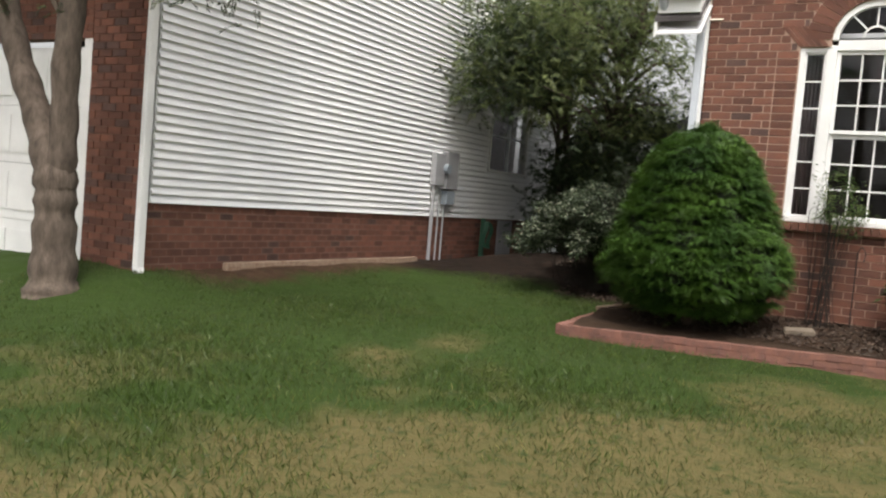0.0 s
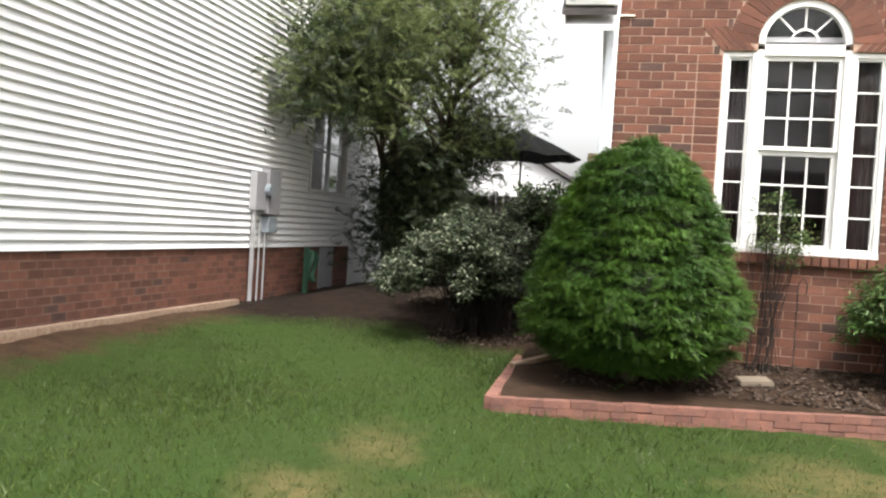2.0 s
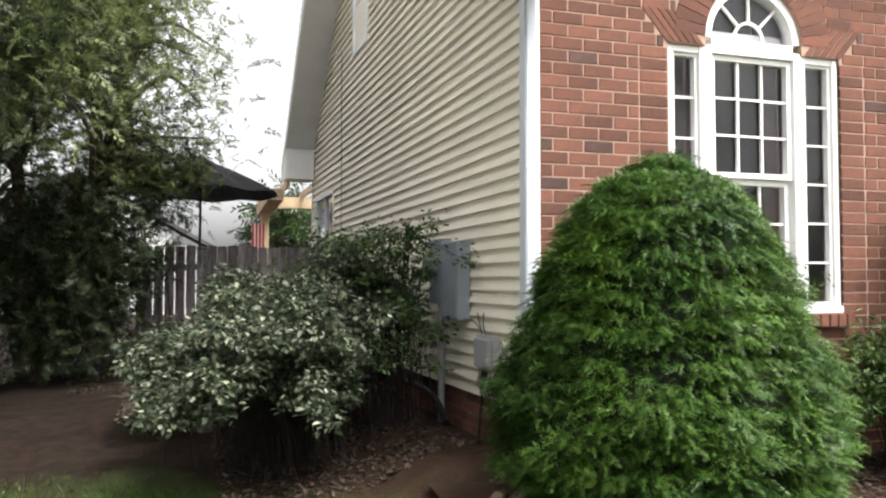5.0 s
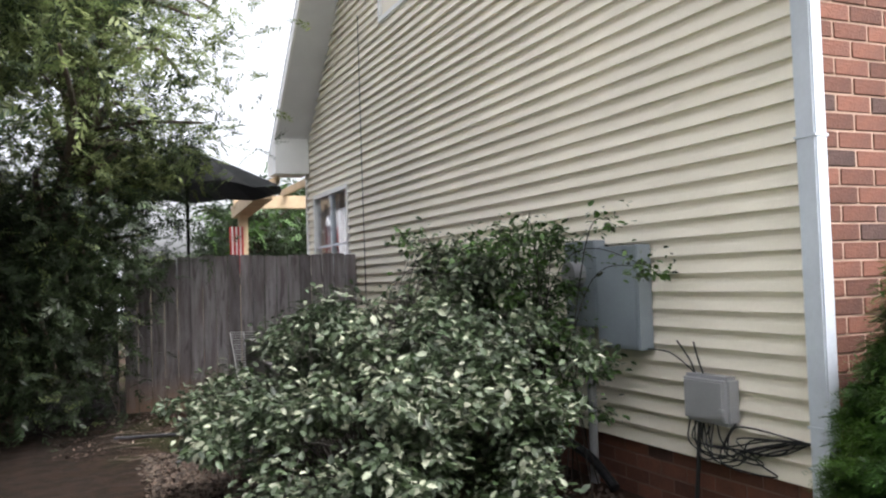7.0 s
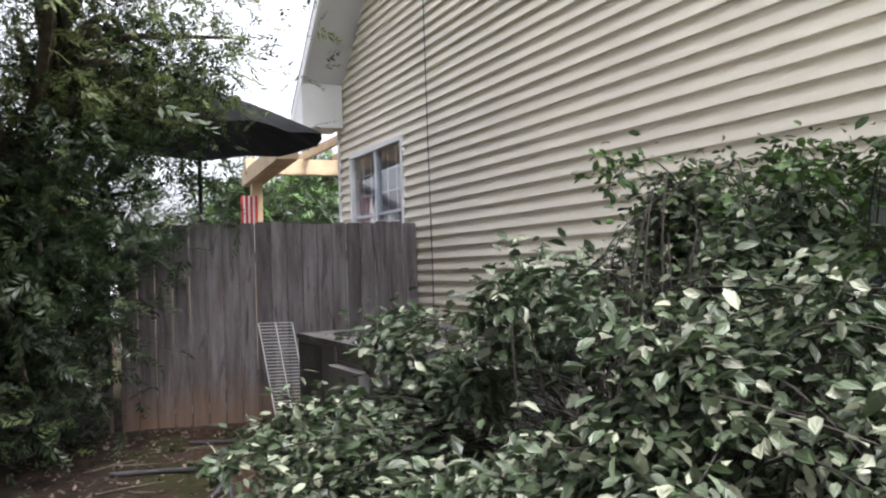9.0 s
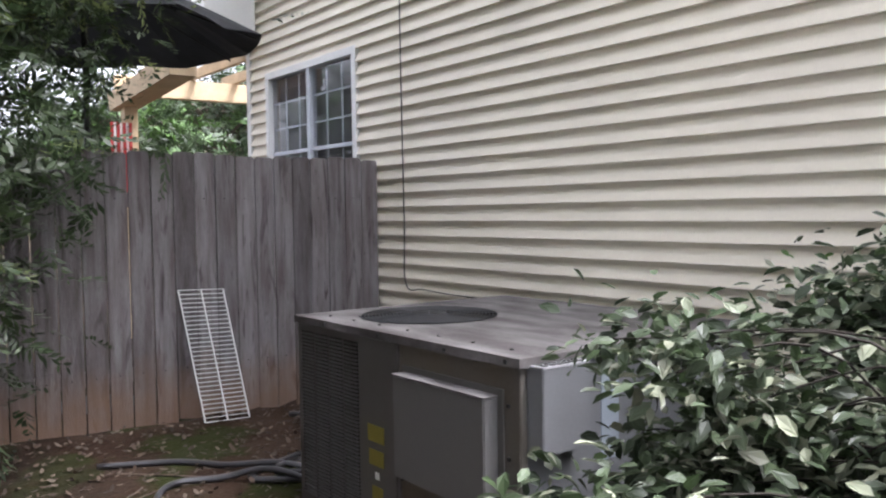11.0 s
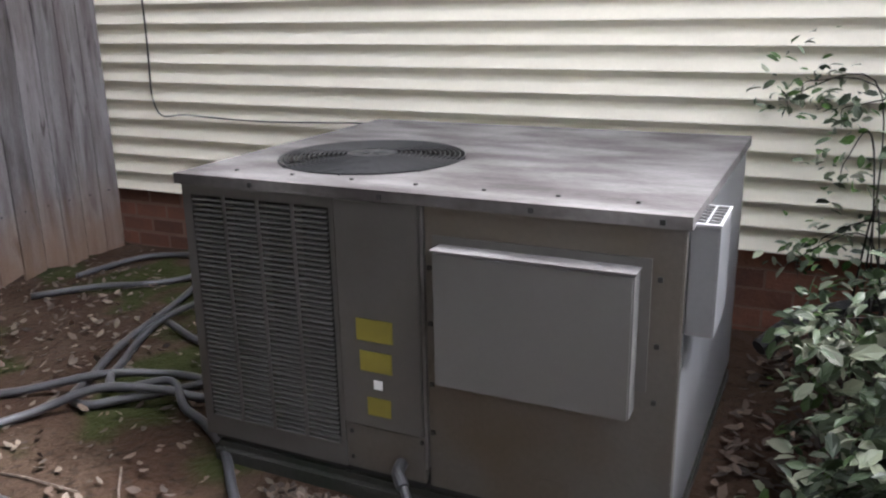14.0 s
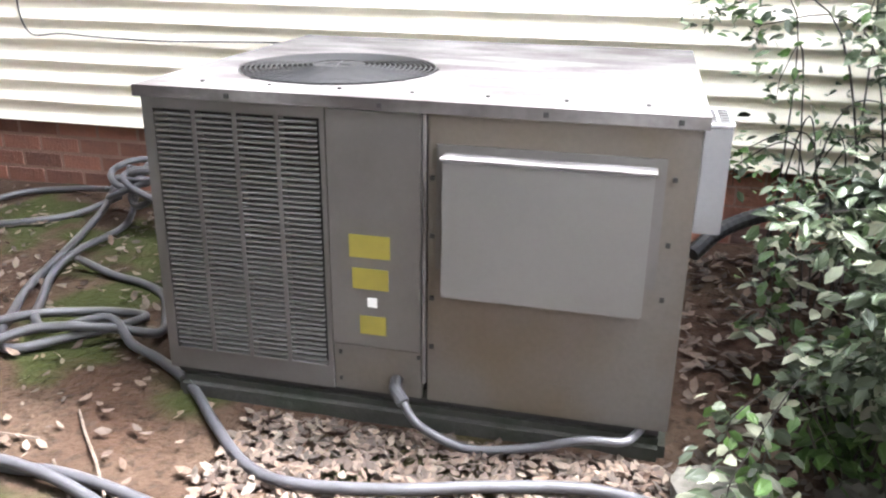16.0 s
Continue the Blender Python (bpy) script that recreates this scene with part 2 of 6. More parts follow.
def box(bm, x0, x1, y0, y1, z0, z1, bevel=0.0):
    r = bmesh.ops.create_cube(bm, size=1.0)
    for v in r["verts"]:
        v.co = Vector(((x0 + x1) / 2 + v.co.x * (x1 - x0), (y0 + y1) / 2 + v.co.y * (y1 - y0), (z0 + z1) / 2 + v.co.z * (z1 - z0)))
    if bevel:
        es = list({e for v in r["verts"] for e in v.link_edges})
        bmesh.ops.bevel(bm, geom=es, offset=bevel, segments=2, affect="EDGES", clamp_overlap=True)
    return bm


def bx(*a, bevel=0.0):
    return box(bmesh.new(), *a, bevel=bevel)


def prism(bm, pts, d0, d1, axis):
    """A flat outline drawn out along an axis: pts are the two other coordinates in order."""
    def at(p, d):
        return {"x": (d, p[0], p[1]), "y": (p[0], d, p[1]), "z": (p[0], p[1], d)}[axis]
    a, b = [bm.verts.new(at(p, d0)) for p in pts], [bm.verts.new(at(p, d1)) for p in pts]
    n = len(pts)
    bm.faces.new(a)
    bm.faces.new(b[::-1])
    for i in range(n):
        bm.faces.new((a[i], b[i], b[(i + 1) % n], a[(i + 1) % n]))
    return bm


def tube(bm, pts, r, sides=8):
    """A round tube along points; r is one radius or one for each point."""
    pts = [Vector(p) for p in pts]
    rs = r if hasattr(r, "__len__") else [r] * len(pts)
    rings, up = [], Vector((0.31, 0.2, 0.93)).normalized()
    for i, p in enumerate(pts):
        d = (pts[min(i + 1, len(pts) - 1)] - pts[max(i - 1, 0)]).normalized()
        u = d.cross(up)
        u = u.normalized() if u.length > 1e-4 else Vector((1, 0, 0))
        w = d.cross(u).normalized()
        rings.append([bm.verts.new(p + (u * math.cos(a) + w * math.sin(a)) * rs[i]) for a in [2 * math.pi * k / sides for k in range(sides)]])
    for a, b in zip(rings, rings[1:]):
        for k in range(sides):
            bm.faces.new((a[k], a[(k + 1) % sides], b[(k + 1) % sides], b[k]))
    bm.faces.new(rings[0][::-1])
    bm.faces.new(rings[-1])
    return bm


def smooth_line(pts, steps=8):
    """A Catmull-Rom line through points."""
    P = [Vector(p) for p in pts]
    P = [P[0] * 2 - P[1]] + P + [P[-1] * 2 - P[-2]]
    out = []
    for a, b, c, d in zip(P, P[1:], P[2:], P[3:]):
        for i in range(steps):
            t = i / steps
            out.append(0.5 * (2 * b + (c - a) * t + (2 * a - 5 * b + 4 * c - d) * t * t + (3 * b - a - 3 * c + d) * t ** 3))
    return out + [P[-2]]


def lerp_table(v, xs, zs):
    return np.interp(v, xs, zs)


def ease(v):
    v = np.clip(v, 0, 1)
    return v * v * (3 - 2 * v)


def ground_z(x, y):
    """Height of the ground: the lawn rises towards the houses, and is banked up along their walls."""
    x, y = np.asarray(x, float), np.asarray(y, float)
    z = np.interp(y, (-80, -10, -2, 0.3, 2.2, 3.2, 12, 80), (-1.6, -0.60, -0.50, -0.40, -0.26, -0.085, -0.09, -0.3))
    own = ease((x + 1.1) / 0.8) * ease((y + 0.1) / 0.5) * ease((20 - y) / 5)
    z = z + (-0.10 - z) * own
    far = ease((-3.9 - x) / 1.2) * ease((y + 5.2) / 1.2) * ease((20 - y) / 5)
    z = z + (-0.29 - z) * far
    return z + 0.012 * np.sin(x * 2.1 + y) + 0.01 * np.sin(y * 3.3 - x * 1.3)


def gz(x, y):
    return float(ground_z(x, y))


def scatter(rng, P, template, faces, size, up=None, tilt=1.0, lean=None):
    """Copies of a small shape at the points P, turned at random; up: the way their own z points, blended with chance."""
    n, T = len(P), np.asarray(template, float)
    z = rng.normal(size=(n, 3)) * tilt
    if up is not None:
        z = z + up
    z /= np.linalg.norm(z, axis=1)[:, None] + 1e-9
    x = rng.normal(size=(n, 3)) * 0.6 if lean is not None else rng.normal(size=(n, 3))
    if lean is not None:
        x = x + lean
    x -= (x * z).sum(1)[:, None] * z
    x /= np.linalg.norm(x, axis=1)[:, None] + 1e-9
    y = np.cross(z, x)
    s = np.asarray(size).reshape(-1, 1, 1) * np.ones((n, 1, 1))
    V = P[:, None, :] + s * (T[None, :, 0:1] * x[:, None, :] + T[None, :, 1:2] * y[:, None, :] + T[None, :, 2:3] * z[:, None, :])
    F = np.asarray(faces)[None] + (np.arange(n) * len(T))[:, None, None]
    return V.reshape(-1, 3), F.reshape(-1, np.asarray(faces).shape[1])


# a leaf along x, folded a little on its midrib, as four quads
LEAF = [(0, 0, 0), (0.3, 0.24, 0.05), (0.3, 0, 0.0), (0.3, -0.24, 0.05), (0.72, 0.23, 0.03), (0.72, 0, -0.03), (0.72, -0.23, 0.03), (1, 0, -0.12)]
LEAF_F = [(0, 2, 5, 1), (0, 3, 5, 2), (1, 5, 7, 4), (3, 6, 7, 5)]
SLIM = [(0, 0, 0), (0.5, 0.1, 0.02), (0.5, -0.1, 0.02), (1, 0, -0.08)]
SLIM_F = [(0, 2, 3, 1)]


def spray(count, length, spread, seed, leaf=0.35, wide=0.16):
    """A twig of slim leaves in one plane, along x."""
    r = np.random.default_rng(seed)
    V, F = [], []
    for i in range(count):
        t = (i + 0.5) / count
        side = 1 if i % 2 else -1
        a = side * (0.9 - 0.35 * t) + r.normal() * 0.2
        base = np.array((t * length, 0, -0.25 * t * t * length))
        d, w = np.array((math.cos(a), math.sin(a), r.normal() * spread)), np.array((-math.sin(a), math.cos(a), 0.3))
        L = leaf * (1 - 0.4 * t)
        k = len(V)
        V += [base, base + d * L * 0.5 + w * L * wide, base + d * L, base + d * L * 0.5 - w * L * wide]
        F.append((k, k + 1, k + 2, k + 3))
    return np.array(V), np.array(F)


# ---------------------------------------------------------------- ground
def make_ground():
    def axis(lo, hi, near0, near1, step):
        far = [near0 - d for d in (1, 3, 7, 15, 30, 60, 120, 240, 480, 900) if near0 - d > lo] + [lo]
        fa2 = [near1 + d for d in (1, 3, 7, 15, 30, 60, 120, 240, 480, 900) if near1 + d < hi] + [hi]
        return np.array(sorted(far) + list(np.arange(near0, near1 + 1e-6, step)) + fa2)
    X, Y = axis(-1500, 1500, -8, 8, 0.16), axis(-1500, 1500, -13, 12, 0.16)
    gx, gy = np.meshgrid(X, Y)
    gzz = ground_z(gx, gy) + np.where((abs(gx) < 8) & (abs(gy) < 13), np.random.default_rng(5).normal(size=gx.shape) * 0.006, 0)
    n, m = gx.shape
    V = np.stack([gx, gy, gzz], -1).reshape(-1, 3)
    i = (np.arange(n - 1)[:, None] * m + np.arange(m - 1)[None]).ravel()
    F = np.stack([i, i + 1, i + m + 1, i + m], 1)
    # lawn in front, bare red earth along the side of the house, worn edges between them
    g = bpy.data.materials.new("lawn_and_earth")
    g.use_nodes = True
    nd, l = g.node_tree.nodes, g.node_tree.links
    b = nd["Principled BSDF"]
    b.inputs["Roughness"].default_value = 0.97
    b.inputs["Specular IOR Level"].default_value = 0.15
    tc, sep = nd.new("ShaderNodeTexCoord"), nd.new("ShaderNodeSeparateXYZ")
    l.new(tc.outputs["Object"], sep.inputs[0])

    def noise_node(s, d=5):
        t = nd.new("ShaderNodeTexNoise")
        t.inputs["Scale"].default_value, t.inputs["Detail"].default_value = s, d
        l.new(tc.outputs["Object"], t.inputs["Vector"])
        return t.outputs[0]

    def mixed(a, c, f):
        k = nd.new("ShaderNodeMix")
        k.data_type = "RGBA"
        for sock, v in ((6, a), (7, c)):
            if isinstance(v, tuple):
                k.inputs[sock].default_value = (*v, 1)
            else:
                l.new(v, k.inputs[sock])
        l.new(f, k.inputs[0])
        return k.outputs[2]

    def between(v, lo, hi):
        r = nd.new("ShaderNodeMapRange")
        r.inputs[1].default_value, r.inputs[2].default_value = lo, hi
        l.new(v, r.inputs[0])
        return r.outputs[0]

    def calc(op, a, c):
        k = nd.new("ShaderNodeMath")
        k.operation = op
        for sock, v in ((0, a), (1, c)):
            if isinstance(v, (int, float)):
                k.inputs[sock].default_value = v
            else:
                l.new(v, k.inputs[sock])
        return k.outputs[0]
    # the lawn is thick and green by the houses, thin and strawy out towards the street
    thin = calc("ADD", calc("MULTIPLY", sep.outputs[1], -0.11), calc("MULTIPLY", sep.outputs[0], 0.12))
    thin = calc("ADD", thin, calc("MULTIPLY", calc("SUBTRACT", noise_node(0.8), 0.5), 2.6))
    grass = mixed((0.028, 0.050, 0.010), (0.105, 0.088, 0.036), between(thin, 0.42, 0.86))
    grass = mixed(grass, (0.028, 0.045, 0.011), between(noise_node(14), 0.5, 0.75))
    earth = mixed((0.030, 0.016, 0.010), (0.047, 0.030, 0.020), between(noise_node(2.5), 0.4, 0.65))
    earth = mixed(earth, (0.016, 0.010, 0.007), between(noise_node(30), 0.52, 0.75))
    earth = mixed(earth, (0.023, 0.026, 0.007), calc("MULTIPLY", between(noise_node(2.1, 3), 0.50, 0.58), between(sep.outputs[1], 3.6, 4.4)))
    # the edge of the lawn runs slantwise to the gap between the houses
    edge = calc("ADD", sep.outputs[1], calc("MULTIPLY", calc("SUBTRACT", noise_node(1.6), 0.5), 1.6))
    edge = calc("ADD", edge, calc("MULTIPLY", calc("MINIMUM", calc("MAXIMUM", calc("ADD", sep.outputs[0], 2.7), 0.0), 2.4), 0.55))
    # leaf mould under the tree, darkened further to paint the shade between the houses
    shaded_mould = calc("ADD", calc("MULTIPLY", sep.outputs[0], -1.0), calc("MULTIPLY", calc("SUBTRACT", noise_node(2.2), 0.5), 1.2))
    shaded_mould = calc("ADD", shaded_mould, calc("MULTIPLY", between(calc("MULTIPLY", sep.outputs[1], -1.0), -3.1, -2.5), 1.1))
    earth = mixed(earth, mixed((0.010, 0.007, 0.005), (0.021, 0.013, 0.009), between(noise_node(9), 0.4, 0.6)), between(shaded_mould, 2.2, 3.0))
    # bare earth along the footing of the white house
    strip = calc("ADD", calc("MULTIPLY", sep.outputs[0], -1.0), calc("MULTIPLY", calc("SUBTRACT", noise_node(2.4), 0.5), 1.0))
    strip = calc("MULTIPLY", between(strip, 4.35, 4.75), between(sep.outputs[1], -3.6, -2.9))
    lawn = mixed(grass, mixed((0.066, 0.038, 0.023), (0.044, 0.026, 0.016), between(noise_node(6), 0.4, 0.6)), strip)
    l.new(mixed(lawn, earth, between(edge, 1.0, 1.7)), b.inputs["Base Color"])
    bp = nd.new("ShaderNodeBump")
    bp.inputs["Strength"].default_value, bp.inputs["Distance"].default_value = 0.8, 0.02
    l.new(noise_node(45), bp.inputs["Height"])
    l.new(bp.outputs[0], b.inputs["Normal"])
    ob = raw("ground", V, F, g, None)
    tagged(ob, "green and straw lawn giving way to bare red earth", "ground", kind="structure")
    return ob


make_ground()

# ---------------------------------------------------------------- siding and brick
LAP = 0.1035


def lap_profile(out, z0, z1):
    """Dutch-lap board seen from its end: proud at its foot, coved at its head."""
    h = z1 - z0
    return [(0.0, z0), (out * 0.034, z0), (out * 0.0335, z0 + h * 0.06), (out * 0.019, z0 + h * 0.46), (out * 0.005, z0 + h * 0.74), (out * 0.001, z1 + 0.004), (0.0, z1 + 0.004)]


def siding(parent, axis, plane, out, z0, z1, limits, holes, material, name="siding_board"):
    """Boards along y (axis 'y', wall at x = plane) or along x. limits(z): from and to. holes: (from, to, low, high)."""
    z = z0
    while z < z1:
        lo, hi = limits(z + LAP / 2)
        if hi - lo > 0.1:
            cuts = [(lo, hi)]
            for a, b, c, d in holes:
                if c < z + LAP * 0.5 < d:
                    cuts = [q for s, e in cuts for q in ((s, min(e, a)), (max(s, b), e)) if q[1] - q[0] > 0.02]
            for s, e in cuts:
                bm = bmesh.new()
                pts = [(plane + p, q) for p, q in lap_profile(out, z, z + LAP)]
                prism(bm, pts, s, e, axis)
                part(name, bm, material, parent)
        z += LAP


COURSE, BRICK_L, JOINT = 0.0885, 0.234, 0.011


def brick_mesh(l, d, h):
    bm = bmesh.new()
    box(bm, 0, l, 0, d, 0, h, 0.004)
    me = bpy.data.meshes.new("brick")
    bmesh.ops.recalc_face_normals(bm, faces=bm.faces)
    bm.to_mesh(me)
    bm.free()
    return me


def brick_field(parent, along, plane, out, a0, a1, z0, z1, single, material=BRICK, dark=0.12, seed=3, skip=None, proud=0.0):
    """Running bond on a wall. along: 'x' or 'y'; out: -1 or 1, the side it faces. single(a, z): whether a brick is an object of its own."""
    r = random.Random(seed)
    depth = 0.03
    meshes = {}
    Vs, Fs = {0: [], 1: []}, {0: [], 1: []}
    row, z = 0, z0
    quad = np.array([(0, 1, 3, 2), (4, 6, 7, 5), (0, 4, 5, 1), (2, 3, 7, 6), (0, 2, 6, 4), (1, 5, 7, 3)])
    while z + COURSE * 0.5 < z1:
        a = a0 - (BRICK_L / 2 if row % 2 else 0)
        while a < a1 - 0.02:
            s, e = max(a, a0), min(a + BRICK_L, a1)
            a += BRICK_L
            if e - s < 0.04:
                continue
            spans = skip(s, e, z, z + COURSE) if skip else [(s, e)]
            for s2, e2 in spans:
                w, h = e2 - s2 - JOINT, min(COURSE, z1 - z) - JOINT
                if w < 0.02:
                    continue
                is_dark = r.random() < dark
                p = plane + out * (r.random() * 0.003 + proud)
                if single(s2, z):
                    key = (round(w, 3), round(h, 3), is_dark)
                    if key not in meshes:
                        meshes[key] = brick_mesh(w, depth, h) if along == "x" else brick_mesh(depth, w, h)
                        meshes[key].materials.append(BRICK_DARK if is_dark else material)
                    ob = new("brick", meshes[key])
                    hang(ob, parent)
                    back = p if out < 0 else p - depth
                    ob.location = (s2, back, z) if along == "x" else (back, s2, z)
                else:
                    q0, q1 = sorted((p, p - out * depth))
                    c = [(i, j, k) for i in (0, 1) for j in (0, 1) for k in (0, 1)]
                    if along == "x":
                        v = [(s2 + i * w, (q0, q1)[j], z + k * h) for i, j, k in c]
                    else:
                        v = [((q0, q1)[i], s2 + j * w, z + k * h) for i, j, k in c]
                    d = int(is_dark)
                    Fs[d].append(quad + 8 * len(Vs[d]))
                    Vs[d].append(v)
        z += COURSE
        row += 1
    for d in (0, 1):
        if Vs[d]:
            ob = raw("brickwork", np.array(Vs[d]).reshape(-1, 3), np.concatenate(Fs[d]), BRICK_DARK if d else material, parent)
            tagged(ob, kind="stuff")


# ---------------------------------------------------------------- the house with the cream side
# brick front on y = 0, cream siding on x = 0
wf = tagged(part("wall_front", bx(0.034, 3.64, 0.026, 0.2, -0.5, 0.905), MORTAR, None), "red brick front wall with pale mortar joints", "wall", kind="structure")
WX0, WX1, WZ0, WZ1 = 1.04, 2.575, 0.905, 2.87
AX, AZ, AR = 1.79, 2.95, 0.425
ARCH_IN, ARCH_OUT = 0.43, 0.70
part("mortar_bed", bx(0.034, WX0, 0.026, 0.2, 0.905, 4.4), MORTAR, wf)
part("mortar_bed", bx(WX1, 3.64, 0.026, 0.2, 0.905, 4.4), MORTAR, wf)
bm = bmesh.new()
for lo, hi, foot in ((WX0, AX - ARCH_IN, WZ1), (AX + ARCH_IN, WX1, WZ1)):
    box(bm, lo, hi, 0.026, 0.2, foot, 4.4)
ARC = [(AX - ARCH_IN * math.cos(math.pi * k / 24), AZ + ARCH_IN * math.sin(math.pi * k / 24)) for k in range(25)]
for (xa, za), (xb, zb) in zip(ARC, ARC[1:]):
    prism(bm, [(xa, za), (xb, zb), (xb, 4.4), (xa, 4.4)], 0.026, 0.2, "y")
part("mortar_bed", bm, MORTAR, wf)


def front_skip(s, e, z0, z1):
    """Keeps bricks clear of the window and of the arch over it."""
    zm = (z0 + z1) / 2
    cuts = [(s, e)]

    def cut(a, b):
        return [q for c, d in cuts for q in ((c, min(d, a)), (max(c, b), d)) if q[1] - q[0] > 0.02]
    if WZ0 - 0.10 < zm < WZ1:
        cuts = cut(WX0 - 0.235, WX1 + 0.235)
    if zm >= WZ1:
        dz = zm - AZ
        if dz < ARCH_OUT:
            half = math.sqrt(max(ARCH_OUT ** 2 - max(dz, 0) ** 2, 0))
            cuts = cut(AX - half, AX + half)
        if zm < WZ1 + 0.24:
            k = (zm - WZ1) / 0.24
            cuts = cut(WX0 - 0.02 - 0.2 * k, WX1 + 0.02 + 0.2 * k)
    return cuts


brick_field(wf, "x", 0.022, -1, 0.012, 3.64, -0.35, 4.4, lambda a, z: (a < 1.3 or a > 2.6) and 0.75 < z < 3.2, skip=front_skip, dark=0.08)
# bricks stacked one over another beside the window
z = -0.35
while z < WZ1:
    if WZ0 - 0.10 < z + COURSE / 2 < WZ1:
        for x in (WX0 - 0.235, WX1):
            bm = bx(x, x + 0.235 - JOINT, 0.0205, 0.05, z, z + COURSE - JOINT, bevel=0.004)
            part("jamb_brick", bm, BRICK, wf)
    z += COURSE
# soldier bricks: the ring of the arch, the flat lintels beside it, the sloped sill


def wedge(a0, a1, r0, r1):
    bm = bmesh.new()
    prism(bm, [(AX + r * math.cos(a), AZ + r * math.sin(a)) for r, a in ((r0, a0), (r1, a0), (r1, a1), (r0, a1))], 0.018, 0.05, "y")
    return bm


NV = 21
for i in range(NV):
    a = math.pi * i / NV
    part("arch_brick", wedge(a + 0.008, a + math.pi / NV - 0.008, ARCH_IN + 0.005, ARCH_OUT - 0.005), BRICK, wf)
for side in (-1, 1):
    x0, x1 = (WX0 - 0.02, AX - ARCH_IN - 0.02) if side < 0 else (AX + ARCH_IN + 0.02, WX1 + 0.02)
    for i in range(5):
        k0, k1 = i / 5, (i + 1) / 5
        lo0, lo1 = x0 + (x1 - x0) * k0, x0 + (x1 - x0) * k1
        out0, out1 = (x0 - 0.2, AX - ARCH_OUT + 0.06) if side < 0 else (AX + ARCH_OUT - 0.06, x1 + 0.2)
        hi0, hi1 = out0 + (out1 - out0) * k0, out0 + (out1 - out0) * k1
        bm = bmesh.new()
        prism(bm, [(lo0 + 0.006, WZ1 + 0.008), (lo1 - 0.006, WZ1 + 0.008), (hi1 - 0.006, WZ1 + 0.235), (hi0 + 0.006, WZ1 + 0.235)], 0.019, 0.05, "y")
        part("lintel_brick", bm, BRICK, wf)
for i in range(20):
    x = WX0 - 0.05 + i * (WX1 - WX0 + 0.1) / 20
    bm = bx(x + 0.005, x + (WX1 - WX0 + 0.1) / 20 - 0.005, -0.045, 0.06, WZ0 - 0.10, WZ0 - 0.008, bevel=0.005)
    part("sill_brick", bm, BRICK, wf)

# side wall, with the rear window's opening
RW = (7.29, 8.92, 1.05, 2.55)
UW = (5.05, 5.95, 4.2, 5.6)
RIDGE_Y, EAVE_Z, SLOPE = 4.6, 3.05, 0.93
DEEP = 9.35


def gable(z):
    if z < EAVE_Z:
        return 0.0, DEEP
    d = (z - EAVE_Z) / SLOPE
    return max(0.0, -0.35 + d), min(DEEP, DEEP + 0.3 - d)


ws = tagged(part("wall_side", bx(0.0, 0.16, 0.2, RW[0], -0.5, 3.2), CREAM, None), "cream vinyl lap siding over a brick footing", "wall", kind="structure")
part("sheathing", bx(0.0, 0.16, RW[1], DEEP, -0.5, 3.2), CREAM, ws)
part("sheathing", bx(0.0, 0.16, RW[0], RW[1], -0.5, RW[2]), CREAM, ws)
part("sheathing", bx(0.0, 0.16, RW[0], RW[1], RW[3], 3.2), CREAM, ws)
bm = bmesh.new()
prism(bm, [(0.0, 3.2), (DEEP, 3.2), (RIDGE_Y, 7.6)], 0.0, 0.16, "x")
part("gable_sheathing", bm, CREAM, ws)
siding(ws, "y", 0.0, -1, 0.248, 7.4, gable, [RW, UW], CREAM)
brick_field(ws, "y", -0.004, -1, 0.01, DEEP, -0.36, 0.26, lambda a, z: 5.2 < a < 7.0, seed=11, dark=0.05)
part("joint_strip", bx(-0.003, -0.0005, 0.0, DEEP, -0.4, 0.25), MORTAR_RED, ws)
# white corner board and the seam where boards of the siding meet
bm = bx(-0.030, 0.0, 0.0, 0.075, 0.235, 3.25, bevel=0.004)
box(bm, -0.030, 0.012, -0.008, 0.0, 0.235, 3.25)
tagged(part("trim", bm, WHITE, None), "white vinyl corner board", "trim", kind="structure")
bm = bx(-0.034, 0.0, DEEP - 0.08, DEEP, -0.1, 3.0, bevel=0.004)
tagged(part("trim", bm, WHITE, None), "white vinyl corner board at the back", "trim", kind="structure")
wb = tagged(part("wall_back", bx(0.16, 9, DEEP - 0.16, DEEP, -0.5, 3.2), CREAM, None), "plain cream siding at the back of the house", "wall", kind="structure")
tagged(part("wall_far_side", bx(8.84, 9, 0.2, DEEP - 0.16, -0.5, 6.2), CREAM, None), "plain cream siding on the far side", "wall", kind="structure")
tagged(part("ceiling", bx(0.16, 8.84, 0.2, DEEP - 0.16, 3.0, 3.05), WHITE, None), "white plaster ceiling indoors", "ceiling", kind="structure")
tagged(part("floor", bx(0.2, 8.8, 1.4, DEEP - 0.2, 0.2, 0.3), TIMBER, None), "wooden floor indoors", "floor", kind="structure")
# unseen wall, its dark colour standing for the dim room behind the window
tagged(part("dim_room_wall", bx(0.17, 3.6, 3.0, 3.1, -0.3, 2.99), DOOR_AND_SHADE, None), "unseen inner wall coloured dark for the dimness of the room", "wall", kind="structure")


